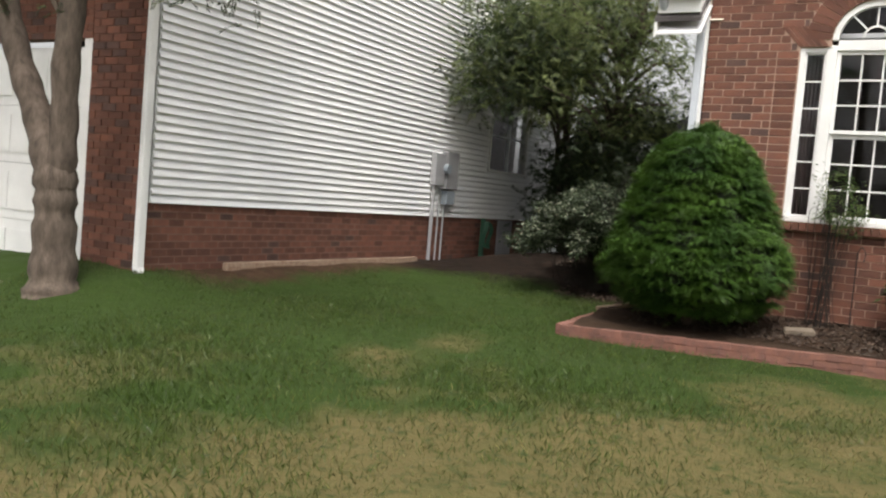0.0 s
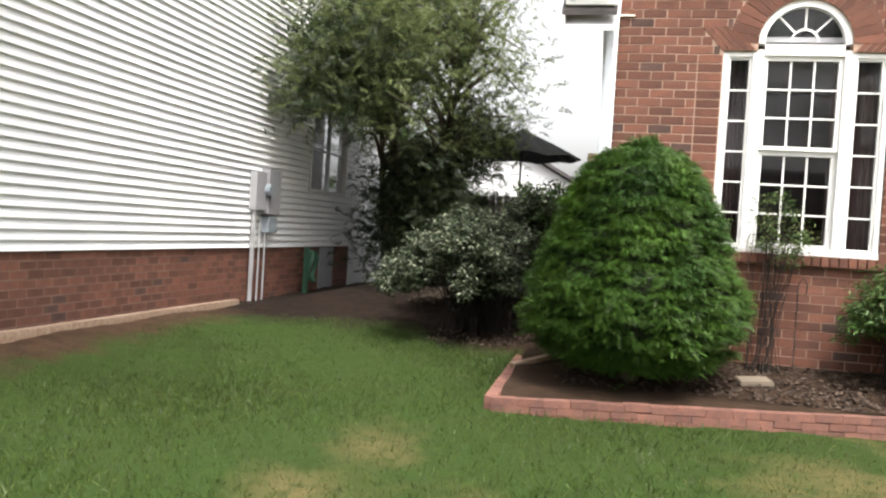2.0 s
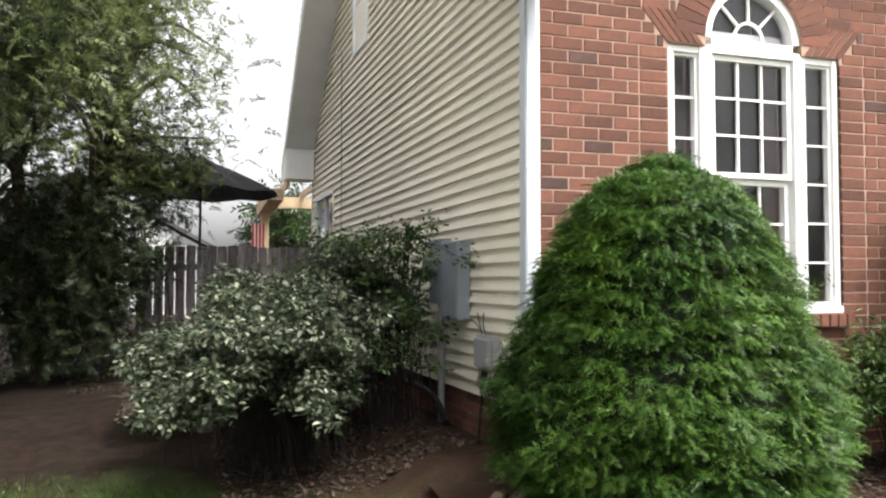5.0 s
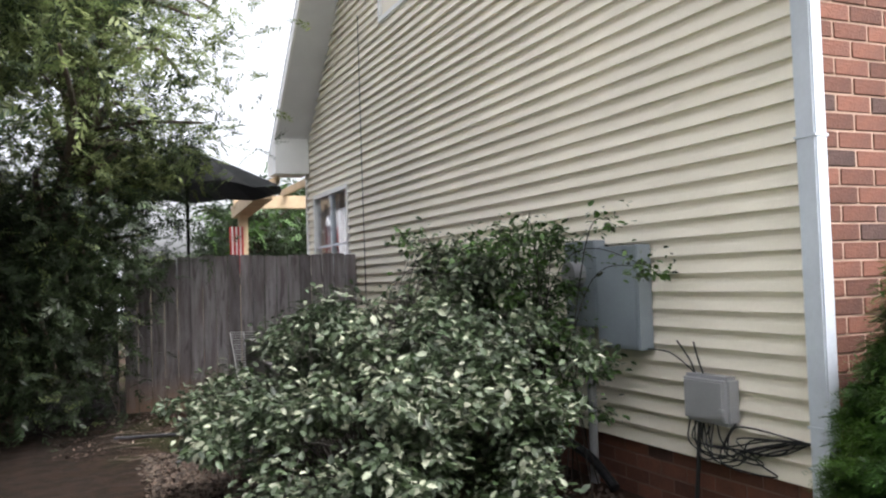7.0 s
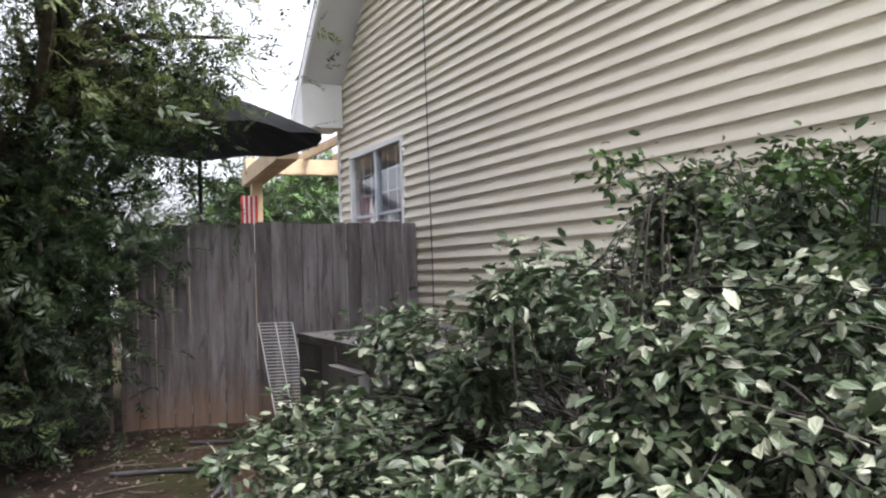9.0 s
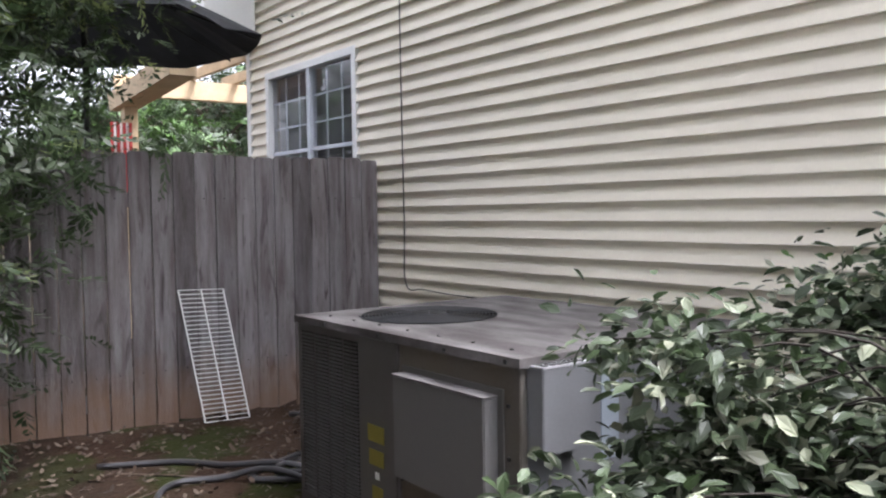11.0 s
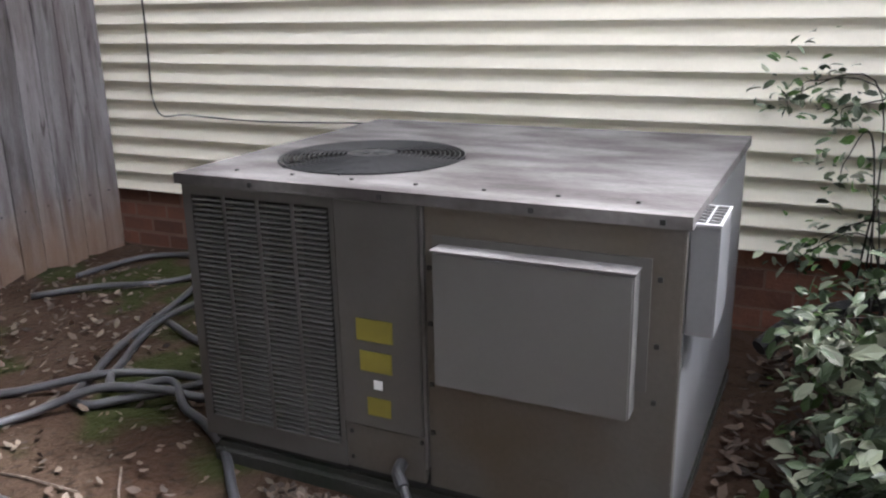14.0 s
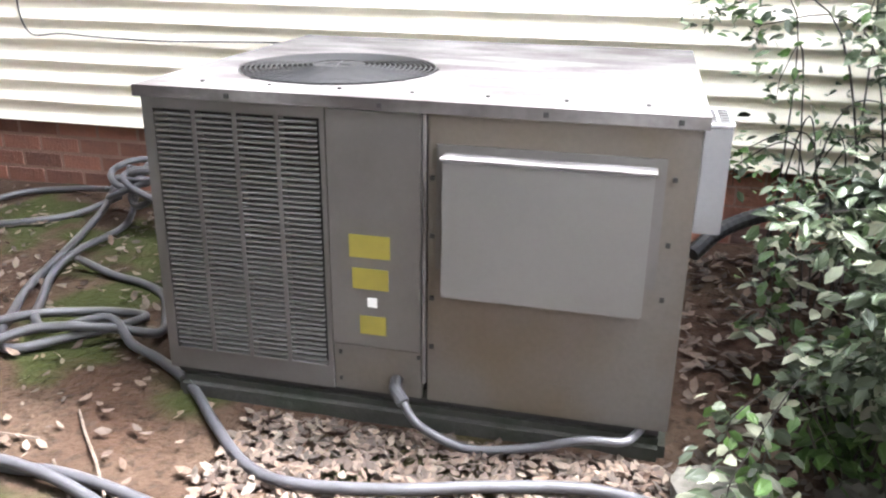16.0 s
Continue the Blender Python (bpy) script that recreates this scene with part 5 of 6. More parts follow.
def edging():
    t = thing("brick_edging", (1.4, -1.6, -0.5), "low brick edging of two courses round the planting bed", "garden edging")
    r = random.Random(12)
    for a, b in ((PA, PB), (PA, PC), (PB, PB + Vector((0.06, 0.85, 0.08)))):
        d = b - a
        n = max(1, round(d.length / 0.215))
        u = d.normalized()
        ang = math.atan2(u.y, u.x)
        for row in range(3):
            for i in range(-1 if row % 2 else 0, n):
                s = (i + (0.5 if row % 2 else 0.0)) / n
                c, whole = a + d * max(s, 0.0), d.length / n * (1.0 if 0 <= s < 1 - 0.6 / n else 0.5)
                if s >= 0 and row % 2 == 0:
                    whole = d.length / n
                bm = bx(0.0009, whole - 0.0009, -0.052, 0.052, -0.0615, -0.0004, bevel=0.004)
                dz = -0.062 * row + r.uniform(-0.004, 0.004)
                bm.transform(pose(c.x, c.y, c.z + dz, r.uniform(-1.5, 1.5), 0, math.degrees(ang) + r.uniform(-1, 1)) @ Matrix.Rotation(-math.asin(u.z), 4, "Y"))
                part("brick", bm, PAVER, t)


PAVER = mat("faded_red_paver", (0.20, 0.088, 0.062), 0.9, 0, 0.2, 12, 0.4, 60, 0.22, (0.14, 0.068, 0.055), 0.5)
edging()


def bed_z(x, y):
    """Soil of the bed: level with the edging in front, banked to the wall."""
    k = np.clip((np.asarray(x) + 0.74) / 4.6, 0, 1)
    front = -2.0 + 0.78 * k
    v = np.clip((np.asarray(y) - front) / (0.0 - front), 0, 1.15)
    return -0.43 + 0.07 * k + 0.20 * v ** 0.8


def bed():
    n, m = 70, 40
    V = []
    for j in range(m + 1):
        for i in range(n + 1):
            k, w = i / n, j / m
            x = -0.70 + (3.84 + 0.70) * k
            f = -1.97 + 0.78 * k
            back = 0.28 if x < -0.05 else 0.02
            y = f + (back - f) * w
            V.append((x, y, float(bed_z(x, y)) + noise.noise((x * 3, y * 3, 0)) * 0.03 + noise.noise((x * 14, y * 14, 3)) * 0.012))
    F = [(j * (n + 1) + i, j * (n + 1) + i + 1, (j + 1) * (n + 1) + i + 1, (j + 1) * (n + 1) + i) for j in range(m) for i in range(n)]
    tagged(raw("bed_soil", V, F, SOIL, None, smooth=True), "dark brown soil of the planting bed", "soil", kind="structure")


bed()
bm = bx(-0.15, 0.15, -0.1, 0.1, -0.02, 0.03, bevel=0.012)
bm.transform(pose(1.43, -0.74, float(bed_z(1.43, -0.74)) + 0.02, 6, -3, 12))
tagged(part("paving_stone", bm, STEP, None), "flat tan paving stone lying on the soil", "stone")
for a, b in (((-0.74, -0.86, -0.30), (-0.02, 0.02, -0.16)), ((-0.70, -0.62, -0.32), (-0.30, -0.05, -0.24))):
    a, b = Vector(a), Vector(b)
    d = b - a
    bm = bx(0, d.length, -0.04, 0.04, -0.02, 0.025, bevel=0.006)
    bm.transform(Matrix.Translation(a) @ d.to_track_quat("X", "Z").to_matrix().to_4x4())
    tagged(part("plank", bm, TIMBER, None), "pale weathered plank lying in the bed", "plank", "planks in the bed")
a, d = Vector((-5.08, -2.45, -0.27)), Vector((0.0, 4.6, -0.01))
bm = bx(0, d.length, -0.045, 0.045, -0.05, 0.06, bevel=0.012)
bm.transform(Matrix.Translation(a) @ d.to_track_quat("X", "Z").to_matrix().to_4x4())
tagged(part("landscape_timber", bm, TIMBER, None), "long weathered timber lying along the footing", "timber")
hr = thing("hose_reel", (-5.08, 4.62, -0.3), "green plastic hose hanger beside the wall", "hose reel")
GREEN = mat("green_plastic", (0.03, 0.10, 0.06), 0.5, 0, 0.1, 5, 0.05, 60)
part("stand", bx(-5.12, -5.04, 4.58, 4.68, -0.32, 0.50, bevel=0.02), GREEN, hr)
bm = bmesh.new()
for i in range(6):
    tube(bm, [(-5.0 + 0.03 * math.sin(a * 3) + 0.012 * i, 4.63 + 0.13 * math.cos(a), 0.18 + 0.26 * math.sin(a)) for a in [2 * math.pi * k / 24 for k in range(25)]], 0.012, 6)
part("coiled_hose", bm, GREEN, hr)
bm = bmesh.new()
tube(bm, [(1.86, -0.10, -0.24), (1.86, -0.09, 0.62)], 0.006, 6)
tube(bm, smooth_line([(1.86, -0.09, 0.62), (1.90, -0.10, 0.68), (1.94, -0.10, 0.62), (1.93, -0.10, 0.52)]), 0.006, 6)
tagged(part("plant_hook", bm, BLACK, None), "thin dark iron garden hook before the bricks", "garden hook")


# ---------------------------------------------------------------- shrubs
def yew():
    cx, cy = 0.33, -0.95
    base = float(bed_z(cx, cy))
    t = thing("yew_bush", (cx, cy, base), "dense clipped dark green yew, egg shaped", "bush")
    r = np.random.default_rng(21)
    prof_z, prof_r = (-0.20, -0.06, 0.18, 0.46, 0.84, 1.23, 1.51, 1.64, 1.74, 1.79), (0.50, 0.82, 1.03, 1.02, 0.88, 0.72, 0.57, 0.46, 0.30, 0.12)
    # flat fans of sprays in loose tiers, their tips drooping, with gaps between the tiers
    P, L, U, S = [], [], [], []
    for i in range(1300):
        z = -0.15 + 1.91 * r.random() ** 1.12
        tier = round(z / 0.105) * 0.105 + r.normal() * 0.022
        a = i * 2.39996 + r.normal() * 0.25
        z = tier + 0.06 * noise.noise((math.cos(a) * 2.2, math.sin(a) * 2.2, tier * 1.5))
        rad = float(np.interp(z, prof_z, prof_r))
        rad *= 0.93 + 0.11 * noise.noise((math.cos(a) * 3.4, math.sin(a) * 3.4, z * 5.0)) + r.normal() * 0.018
        d = np.array((math.cos(a), math.sin(a), 0.0))
        side = np.array((-math.sin(a), math.cos(a), 0.0))
        c = np.array((cx, cy, z)) + d * rad
        up = np.array((0, 0, 1.0)) + d * (0.25 + 0.5 * max(0.0, z - 1.3))
        for j in range(25):
            w, q = r.normal() * 0.07, r.random()
            P.append(c + side * w - d * (0.02 + 0.13 * q) + np.array((0, 0, 0.028 * (1 - (w / 0.12) ** 2) + r.normal() * 0.010)))
            L.append(d + side * (w * 7 + r.normal() * 0.25) + np.array((0, 0, 0.34 - 0.3 * r.random())))
            U.append(up)
            S.append(0.75 + 0.5 * r.random())
    T, F = spray(15, 0.095, 0.25, 3, 0.034, 0.13)
    V, Fc = scatter(r, np.array(P), T, F, np.array(S), up=np.array(U) * 2.2, tilt=0.5, lean=np.array(L) * 2.2)
    raw("foliage", V, Fc, YEW, t)
    # closed dark shell: the shade inside the bush, put in as colour
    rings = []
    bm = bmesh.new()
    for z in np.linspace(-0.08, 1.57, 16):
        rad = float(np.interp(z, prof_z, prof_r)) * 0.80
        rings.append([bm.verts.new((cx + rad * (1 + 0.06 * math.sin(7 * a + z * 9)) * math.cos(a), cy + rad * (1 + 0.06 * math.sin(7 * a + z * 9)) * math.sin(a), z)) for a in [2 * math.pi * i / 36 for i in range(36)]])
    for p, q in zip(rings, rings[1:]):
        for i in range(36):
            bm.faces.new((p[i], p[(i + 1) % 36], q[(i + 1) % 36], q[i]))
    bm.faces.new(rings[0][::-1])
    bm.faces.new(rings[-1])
    part("shade_core", bm, YEW_CORE, t, smooth=True)
    part("trunk", tube(bmesh.new(), [(cx, cy, base - 0.05), (cx + 0.02, cy, 0.0), (cx, cy + 0.02, 0.5)], (0.09, 0.07, 0.05), 8), BARK, t)


yew()


def arching_shrub(name, label, foot, shape, count, leaf, mats, seed, per=46, droop=0.35, spread=0.25, stem=0.0045, start=0.4, twig=0.2, slim=1.0):
    """Stems that arch out from a foot to points shape(r) and carry leaves and side twigs."""
    r = np.random.default_rng(seed)
    t = thing(name, foot, label, "bush")
    bm = bmesh.new()
    P, L, S = [], [], []
    f = np.array(foot)
    for i in range(count):
        e = np.array(shape(r))
        b = f + np.array((r.normal() * spread, r.normal() * spread, 0.0))
        mid = (b + e) / 2 + np.array((0, 0, abs(e[2] - b[2]) * 0.35 + 0.1)) + r.normal(size=3) * 0.08
        out = e - b
        out[2] = 0
        end = e + out * 0.06 + np.array((0, 0, -droop * 0.25))
        pts = smooth_line([b, mid, e, end], 7)
        tube(bm, pts, [stem * (1 - 0.8 * j / len(pts)) for j in range(len(pts))], 4)
        A = np.array([tuple(p) for p in pts])
        for j in range(per):
            s = start + (1 - start) * r.random() ** 0.7
            k = s * (len(A) - 1)
            i0 = min(int(k), len(A) - 2)
            p = A[i0] + (A[i0 + 1] - A[i0]) * (k - i0)
            d = A[i0 + 1] - A[i0]
            d = d / (np.linalg.norm(d) + 1e-9)
            off = r.normal(size=3)
            off -= off.dot(d) * d
            off /= np.linalg.norm(off) + 1e-9
            P.append(p + off * r.random() ** 1.3 * twig + np.array((0, 0, 0.02)))
            L.append(off * 0.9 + d * 0.9)
            S.append(leaf * r.uniform(0.6, 1.2))
    part("stem", bm, STEM, t)
    P, L, S = np.array(P), np.array(L), np.array(S)
    pick = r.random(len(P))
    lo = 0.0
    for nm, mt, share in mats:
        k = (pick >= lo) & (pick < lo + share)
        lo += share
        V, F = scatter(r, P[k], np.array(LEAF) * (1, slim, 1), LEAF_F, S[k], up=np.array((0, 0, 1.0)), tilt=0.55, lean=L[k])
        raw(nm, V, F, mt, t)
    return t


rb = np.random.default_rng(311)
BOUGHS = []
for i in range(74):
    a, k, v = rb.uniform(0, 2 * math.pi), math.sqrt(rb.uniform(0.03, 1.0)), rb.random()
    x, y = -1.50 + 1.20 * k * math.cos(a), 1.66 + 1.42 * k * math.sin(a)
    if x > -0.8 and y < 1.3:
        x -= 0.7
    top = (1.10 + 0.12 * math.sin(3 * a) + 0.36 * (x + 1.5)) * math.sqrt(max(0.05, 1 - 0.75 * k * k)) + 0.10
    BOUGHS.append((x, y, -0.12 + (top + 0.12) * (0.34 + 0.66 * v ** 0.45) + (0.25 * rb.random() if rb.random() < 0.15 else 0)))


def big_shape(r):
    """The end of a stem: one of the bush's boughs, with the twigs of a bough close together."""
    x, y, z = BOUGHS[int(r.integers(len(BOUGHS)))]
    return min(x + r.normal() * 0.10, -0.22), y + r.normal() * 0.11, z + r.normal() * 0.06


arching_shrub("silverberry_bush", "sprawling silverberry bush with silvery green leaves", (-1.5, 1.65, gz(-1.5, 1.65)), big_shape, 450, 0.053, (("leaves", OLEA, 0.50), ("leaves", OLEA_PALE, 0.21), ("leaves", TREE_LEAF, 0.29)), 31, per=104, twig=0.13, start=0.46)


def green_shape(r):
    return min(-0.14, -0.60 + r.normal() * 0.24), 1.95 + r.normal() * 0.38, r.uniform(0.45, 1.62)


arching_shrub("green_shrub", "upright bright green shrub against the siding", (-0.5, 1.95, gz(-0.5, 1.95)), green_shape, 110, 0.050, (("leaves", NANDINA, 0.72), ("leaves", OLEA, 0.28)), 32, per=56, spread=0.12, twig=0.13)


def vine_shape(r):
    return r.uniform(-0.95, -0.12), 2.75 + r.normal() * 0.3, r.uniform(0.3, 1.02)


arching_shrub("young_shrub", "thin leafy shoots between the air conditioner and siding", (-0.62, 2.95, gz(-0.62, 2.95)), vine_shape, 17, 0.050, (("leaves", OLEA, 0.35), ("leaves", NANDINA, 0.35), ("leaves", OLEA_PALE, 0.3)), 33, per=46, spread=0.15, twig=0.15)


def low_branch(r):
    return r.uniform(-2.05, -1.15), r.uniform(2.7, 3.40), r.uniform(0.0, 0.40)


arching_shrub("silverberry_shoots", "low silvery shoots reaching before the air conditioner", (-1.35, 2.75, gz(-1.35, 2.75)), low_branch, 18, 0.056, (("leaves", OLEA, 0.40), ("leaves", OLEA_PALE, 0.35), ("leaves", NANDINA, 0.25)), 34, per=42, spread=0.2, twig=0.10)


def ball(cx, cy, z0, z1, rr):
    def f(r):
        a, k = r.uniform(0, 2 * math.pi), math.sqrt(r.random())
        return cx + rr * k * math.cos(a), min(cy + rr * k * math.sin(a), cy + 0.4 if cy > 0 else -0.05), z0 + (z1 - z0) * (0.3 + 0.7 * r.random()) * (1 - 0.35 * k * k)
    return f


arching_shrub("nandina_shrub", "leafy green nandina under the window", (2.75, -0.38, float(bed_z(2.75, -0.38))), ball(2.75, -0.45, 0.0, 0.95, 0.5), 110, 0.060, (("leaves", NANDINA, 0.6), ("leaves", YEW, 0.25), ("leaves", TREE_LIGHT, 0.15)), 35, per=60, spread=0.1, twig=0.13, slim=0.7)
arching_shrub("nandina_shrub", "thin nandina shoots before the window", (1.55, -0.25, float(bed_z(1.55, -0.25))), ball(1.62, -0.28, 0.6, 1.55, 0.3), 30, 0.045, (("leaves", NANDINA, 0.55), ("leaves", TREE_LIGHT, 0.45)), 36, per=46, spread=0.08, start=0.6, twig=0.15, slim=0.6)
arching_shrub("tall_shrub", "tall yellow green shrub beside the door", (3.5, -0.42, float(bed_z(3.5, -0.42))), lambda r: (3.62 + r.normal() * 0.36, -0.42 + r.normal() * 0.16, r.uniform(0.35, 2.05)), 100, 0.046, (("leaves", TREE_LIGHT, 0.85), ("leaves", NANDINA, 0.15)), 37, per=110, spread=0.1, twig=0.14, start=0.12, stem=0.003, slim=0.65)
arching_shrub("small_shrub", "small yellow green shrub at the edge of the bed", (2.75, -0.95, float(bed_z(2.75, -0.95))), ball(2.75, -0.95, -0.2, 0.12, 0.26), 34, 0.055, (("leaves", TREE_LIGHT, 0.6), ("leaves", NANDINA, 0.4)), 38, per=28, spread=0.05, twig=0.07)
arching_shrub("mound_plant", "low mound of small dark green leaves", (3.55, -0.92, float(bed_z(3.55, -0.92))), ball(3.5, -0.9, -0.28, 0.0, 0.34), 60, 0.05, (("leaves", NANDINA, 0.5), ("leaves", YEW, 0.5)), 39, per=30, spread=0.1, twig=0.06)
arching_shrub("weed_clump", "bright green weeds on the leaf litter", (-1.70, 2.98, gz(-1.70, 2.98)), ball(-1.70, 2.98, -0.14, 0.10, 0.13), 18, 0.07, (("leaves", NANDINA, 1.0),), 40, per=10, spread=0.05, twig=0.05)


def lambs_ear():
    r = np.random.default_rng(44)
    proto = None
    for i in range(11):
        x, y = 2.95 + r.random() * 0.55, -1.12 + r.random() * 0.42 + 0.1 * i / 11
        z = float(bed_z(x, y))
        t = thing("lambs_ear", (x, y, z), "grey green woolly plant in the bed", "plant", "woolly plants in the bed")
        n = 12
        a = np.arange(n) * 2.4
        lean = np.stack([np.cos(a), np.sin(a), np.full(n, 0.9)], 1)
        V, F = scatter(r, np.tile((x, y, z + 0.01), (n, 1)), LEAF, LEAF_F, 0.17 + 0.10 * r.random(n), up=np.array((0, 0, 0.7)), tilt=0.25, lean=lean * 3)
        raw("leaves", V, F, EARS, t)


lambs_ear()


# ---------------------------------------------------------------- trees
def limb_tree(name, label, stems, clusters, sprays, size, mats, seed, droop=0.6, limb_r=0.05):
    """stems: lists of (x, y, z, radius). clusters: centres of leaf clumps, each fed by a limb from the nearest stem."""
    r = np.random.default_rng(seed)
    t = thing(name, stems[0][0][:3], label, "tree")
    bm = bmesh.new()
    nodes = []
    for s in stems:
        P = smooth_line([Vector(p[:3]) for p in s], 6)
        rad = np.interp(np.linspace(0, len(s) - 1, len(P)), range(len(s)), [p[3] for p in s])
        rad = [q * (1 + 0.08 * math.sin(i * 1.9)) for i, q in enumerate(rad)]
        tube(bm, P, rad, 12)
        nodes += [np.array(p) for p in P[len(P) // 3:]]
    part("trunk", bm, BARK, t, smooth=True)
    bm = bmesh.new()
    N = np.array(nodes)
    for c in clusters:
        c = np.array(c)
        b = N[np.argmin(np.linalg.norm(N - c + np.array((0, 0, 0.5)), axis=1))]
        m = (b + c) / 2 + np.array((0, 0, 0.25)) + r.normal(size=3) * 0.12
        P = smooth_line([b, m, c], 5)
        tube(bm, P, [limb_r * (1 - 0.85 * i / len(P)) for i in range(len(P))], 5)
    part("limb", bm, BARK, t)
    C = np.array(clusters)
    T, F = spray(15, 1.0, 0.25, seed, 0.34, 0.15)
    k = sprays
    P = np.repeat(C, k, 0) + r.normal(size=(len(C) * k, 3)) * np.array((0.34, 0.34, 0.26))
    out = r.normal(size=(len(C) * k, 3))
    out[:, 2] = -droop + 0.5 * out[:, 2]
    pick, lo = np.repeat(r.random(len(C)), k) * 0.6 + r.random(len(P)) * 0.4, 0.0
    # low sprays take mostly the dark leaf: shade under the crown, painted by height
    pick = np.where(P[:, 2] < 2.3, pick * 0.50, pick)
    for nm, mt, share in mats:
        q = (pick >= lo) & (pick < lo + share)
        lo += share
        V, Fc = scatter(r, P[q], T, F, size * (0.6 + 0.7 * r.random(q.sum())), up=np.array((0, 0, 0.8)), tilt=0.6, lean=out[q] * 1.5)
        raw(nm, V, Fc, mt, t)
    return t


def shell(r, c, rad, n, low=-1.0, inner=0.45):
    out = []
    while len(out) < n:
        d = r.normal(size=3)
        d /= np.linalg.norm(d)
        if d[2] < low:
            continue
        k = inner + (1 - inner) * r.random() ** 0.6
        p = np.array(c) + d * np.array(rad) * k
        out.append(tuple(p))
    return out


rt = np.random.default_rng(61)
g0 = gz(-3.95, 6.3)
cl = shell(rt, (-3.95, 6.3, 3.5), (2.35, 2.0, 2.7), 190)
cl += [(x, y, z) for x, y, z in zip(rt.uniform(-4.9, -3.0, 46), rt.uniform(4.6, 7.2, 46), rt.uniform(0.55, 1.9, 46))]
cl = [c for c in cl if (c[0] > -5.0 or c[2] > 4.6) and not (c[0] > -2.6 and c[2] < 2.1) and not (c[2] < 2.9 and c[1] < 5.3) and not (c[0] > -3.3 and c[1] < 5.6 and c[2] < 3.2)]
cl += [(x, y, z) for x, y, z in zip(rt.uniform(-4.6, -3.3, 40), rt.uniform(5.8, 8.6, 40), rt.uniform(0.3, 2.4, 40))]
# the skirt by the fence, and boughs that reach out over the path and along the white wall
cl += [(x, y, z) for x, y, z in zip(rt.uniform(-4.1, -3.05, 44), rt.uniform(5.6, 6.9, 44), rt.uniform(0.25, 2.1, 44))]
cl += [(x, y, z) for x, y, z in zip(rt.uniform(-4.9, -3.1, 70), rt.uniform(2.8, 5.6, 70), rt.uniform(2.8, 4.4, 70))]
cl = [c for c in cl if not (c[0] < -4.15 and c[2] < 2.5 and c[1] < 7.4)]
cl += [(x, y, z) for x, y, z in zip(rt.uniform(-3.0, -2.5, 12), rt.uniform(6.0, 6.7, 12), rt.uniform(1.8, 2.9, 12))]
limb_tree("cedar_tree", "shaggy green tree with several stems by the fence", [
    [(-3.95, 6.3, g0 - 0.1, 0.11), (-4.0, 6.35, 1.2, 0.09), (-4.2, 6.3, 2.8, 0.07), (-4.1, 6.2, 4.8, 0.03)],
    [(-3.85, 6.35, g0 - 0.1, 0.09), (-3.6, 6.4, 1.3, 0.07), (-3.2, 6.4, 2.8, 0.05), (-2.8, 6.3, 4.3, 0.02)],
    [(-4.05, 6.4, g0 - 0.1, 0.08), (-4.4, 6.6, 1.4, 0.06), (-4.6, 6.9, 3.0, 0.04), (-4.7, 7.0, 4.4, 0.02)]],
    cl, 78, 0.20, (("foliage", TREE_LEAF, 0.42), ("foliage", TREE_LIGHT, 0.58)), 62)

rf = np.random.default_rng(71)
cf = shell(rf, (-5.0, -4.6, 4.9), (3.2, 2.2, 2.0), 110, -0.75)
cf += [(-4.2, -4.9, 3.1), (-3.9, -4.6, 3.0), (-3.5, -4.7, 3.15), (-4.7, -5.0, 2.9), (-3.1, -4.5, 3.25), (-4.4, -4.4, 3.0), (-5.6, -5.2, 2.8), (-6.3, -5.0, 2.7), (-3.6, -4.2, 2.95), (-2.7, -4.6, 3.4)]
gt = gz(-5.28, -4.7)
limb_tree("front_tree", "forked tree with grey bark on the lawn", [
    [(-5.26, -4.7, gt - 0.12, 0.36), (-5.27, -4.7, gt + 0.10, 0.24), (-5.30, -4.7, 0.3, 0.20), (-5.34, -4.7, 0.72, 0.21), (-5.62, -4.72, 1.3, 0.15), (-6.0, -4.75, 2.0, 0.13), (-6.3, -4.8, 3.0, 0.11), (-6.6, -4.8, 4.6, 0.05)],
    [(-5.30, -4.7, 0.55, 0.18), (-5.26, -4.68, 1.1, 0.14), (-5.25, -4.7, 2.0, 0.135), (-5.2, -4.6, 3.2, 0.11), (-4.8, -4.5, 4.8, 0.05)]],
    cf, 26, 0.20, (("foliage", TREE_LEAF, 0.85), ("foliage", TREE_LIGHT, 0.15)), 72, limb_r=0.035)


def far_tree(x, y, h, w, seed):
    r = np.random.default_rng(seed)
    g = gz(x, y)
    c = shell(r, (x, y, g + h * 0.58), (w, w, h * 0.42), 60, -0.9)
    return limb_tree("broadleaf_tree", "tall green tree standing well beyond the houses", [[(x, y, g - 0.1, 0.2), (x + 0.1, y, g + h * 0.4, 0.14), (x, y + 0.1, g + h * 0.85, 0.04)]], c, 24, 0.55, (("foliage", TREE_LEAF, 0.6), ("foliage", NANDINA, 0.4)), seed, 0.3)


for i, (x, y, h, w) in enumerate(((1.0, 17, 3.7, 1.3), (3.4, 19, 4.6, 2.0), (-10, 24, 6, 2.2), (6.5, 22, 6, 2.6))):
    far_tree(x, y, h, w, 80 + i)
for i, (x, y, h, w) in enumerate(((-16, -27, 13, 5), (-8, -25, 12, 4.6), (0, -27, 14, 5), (8, -25, 12, 4.6), (16, -27, 13, 5))):
    far_tree(x, y, h, w, 90 + i)

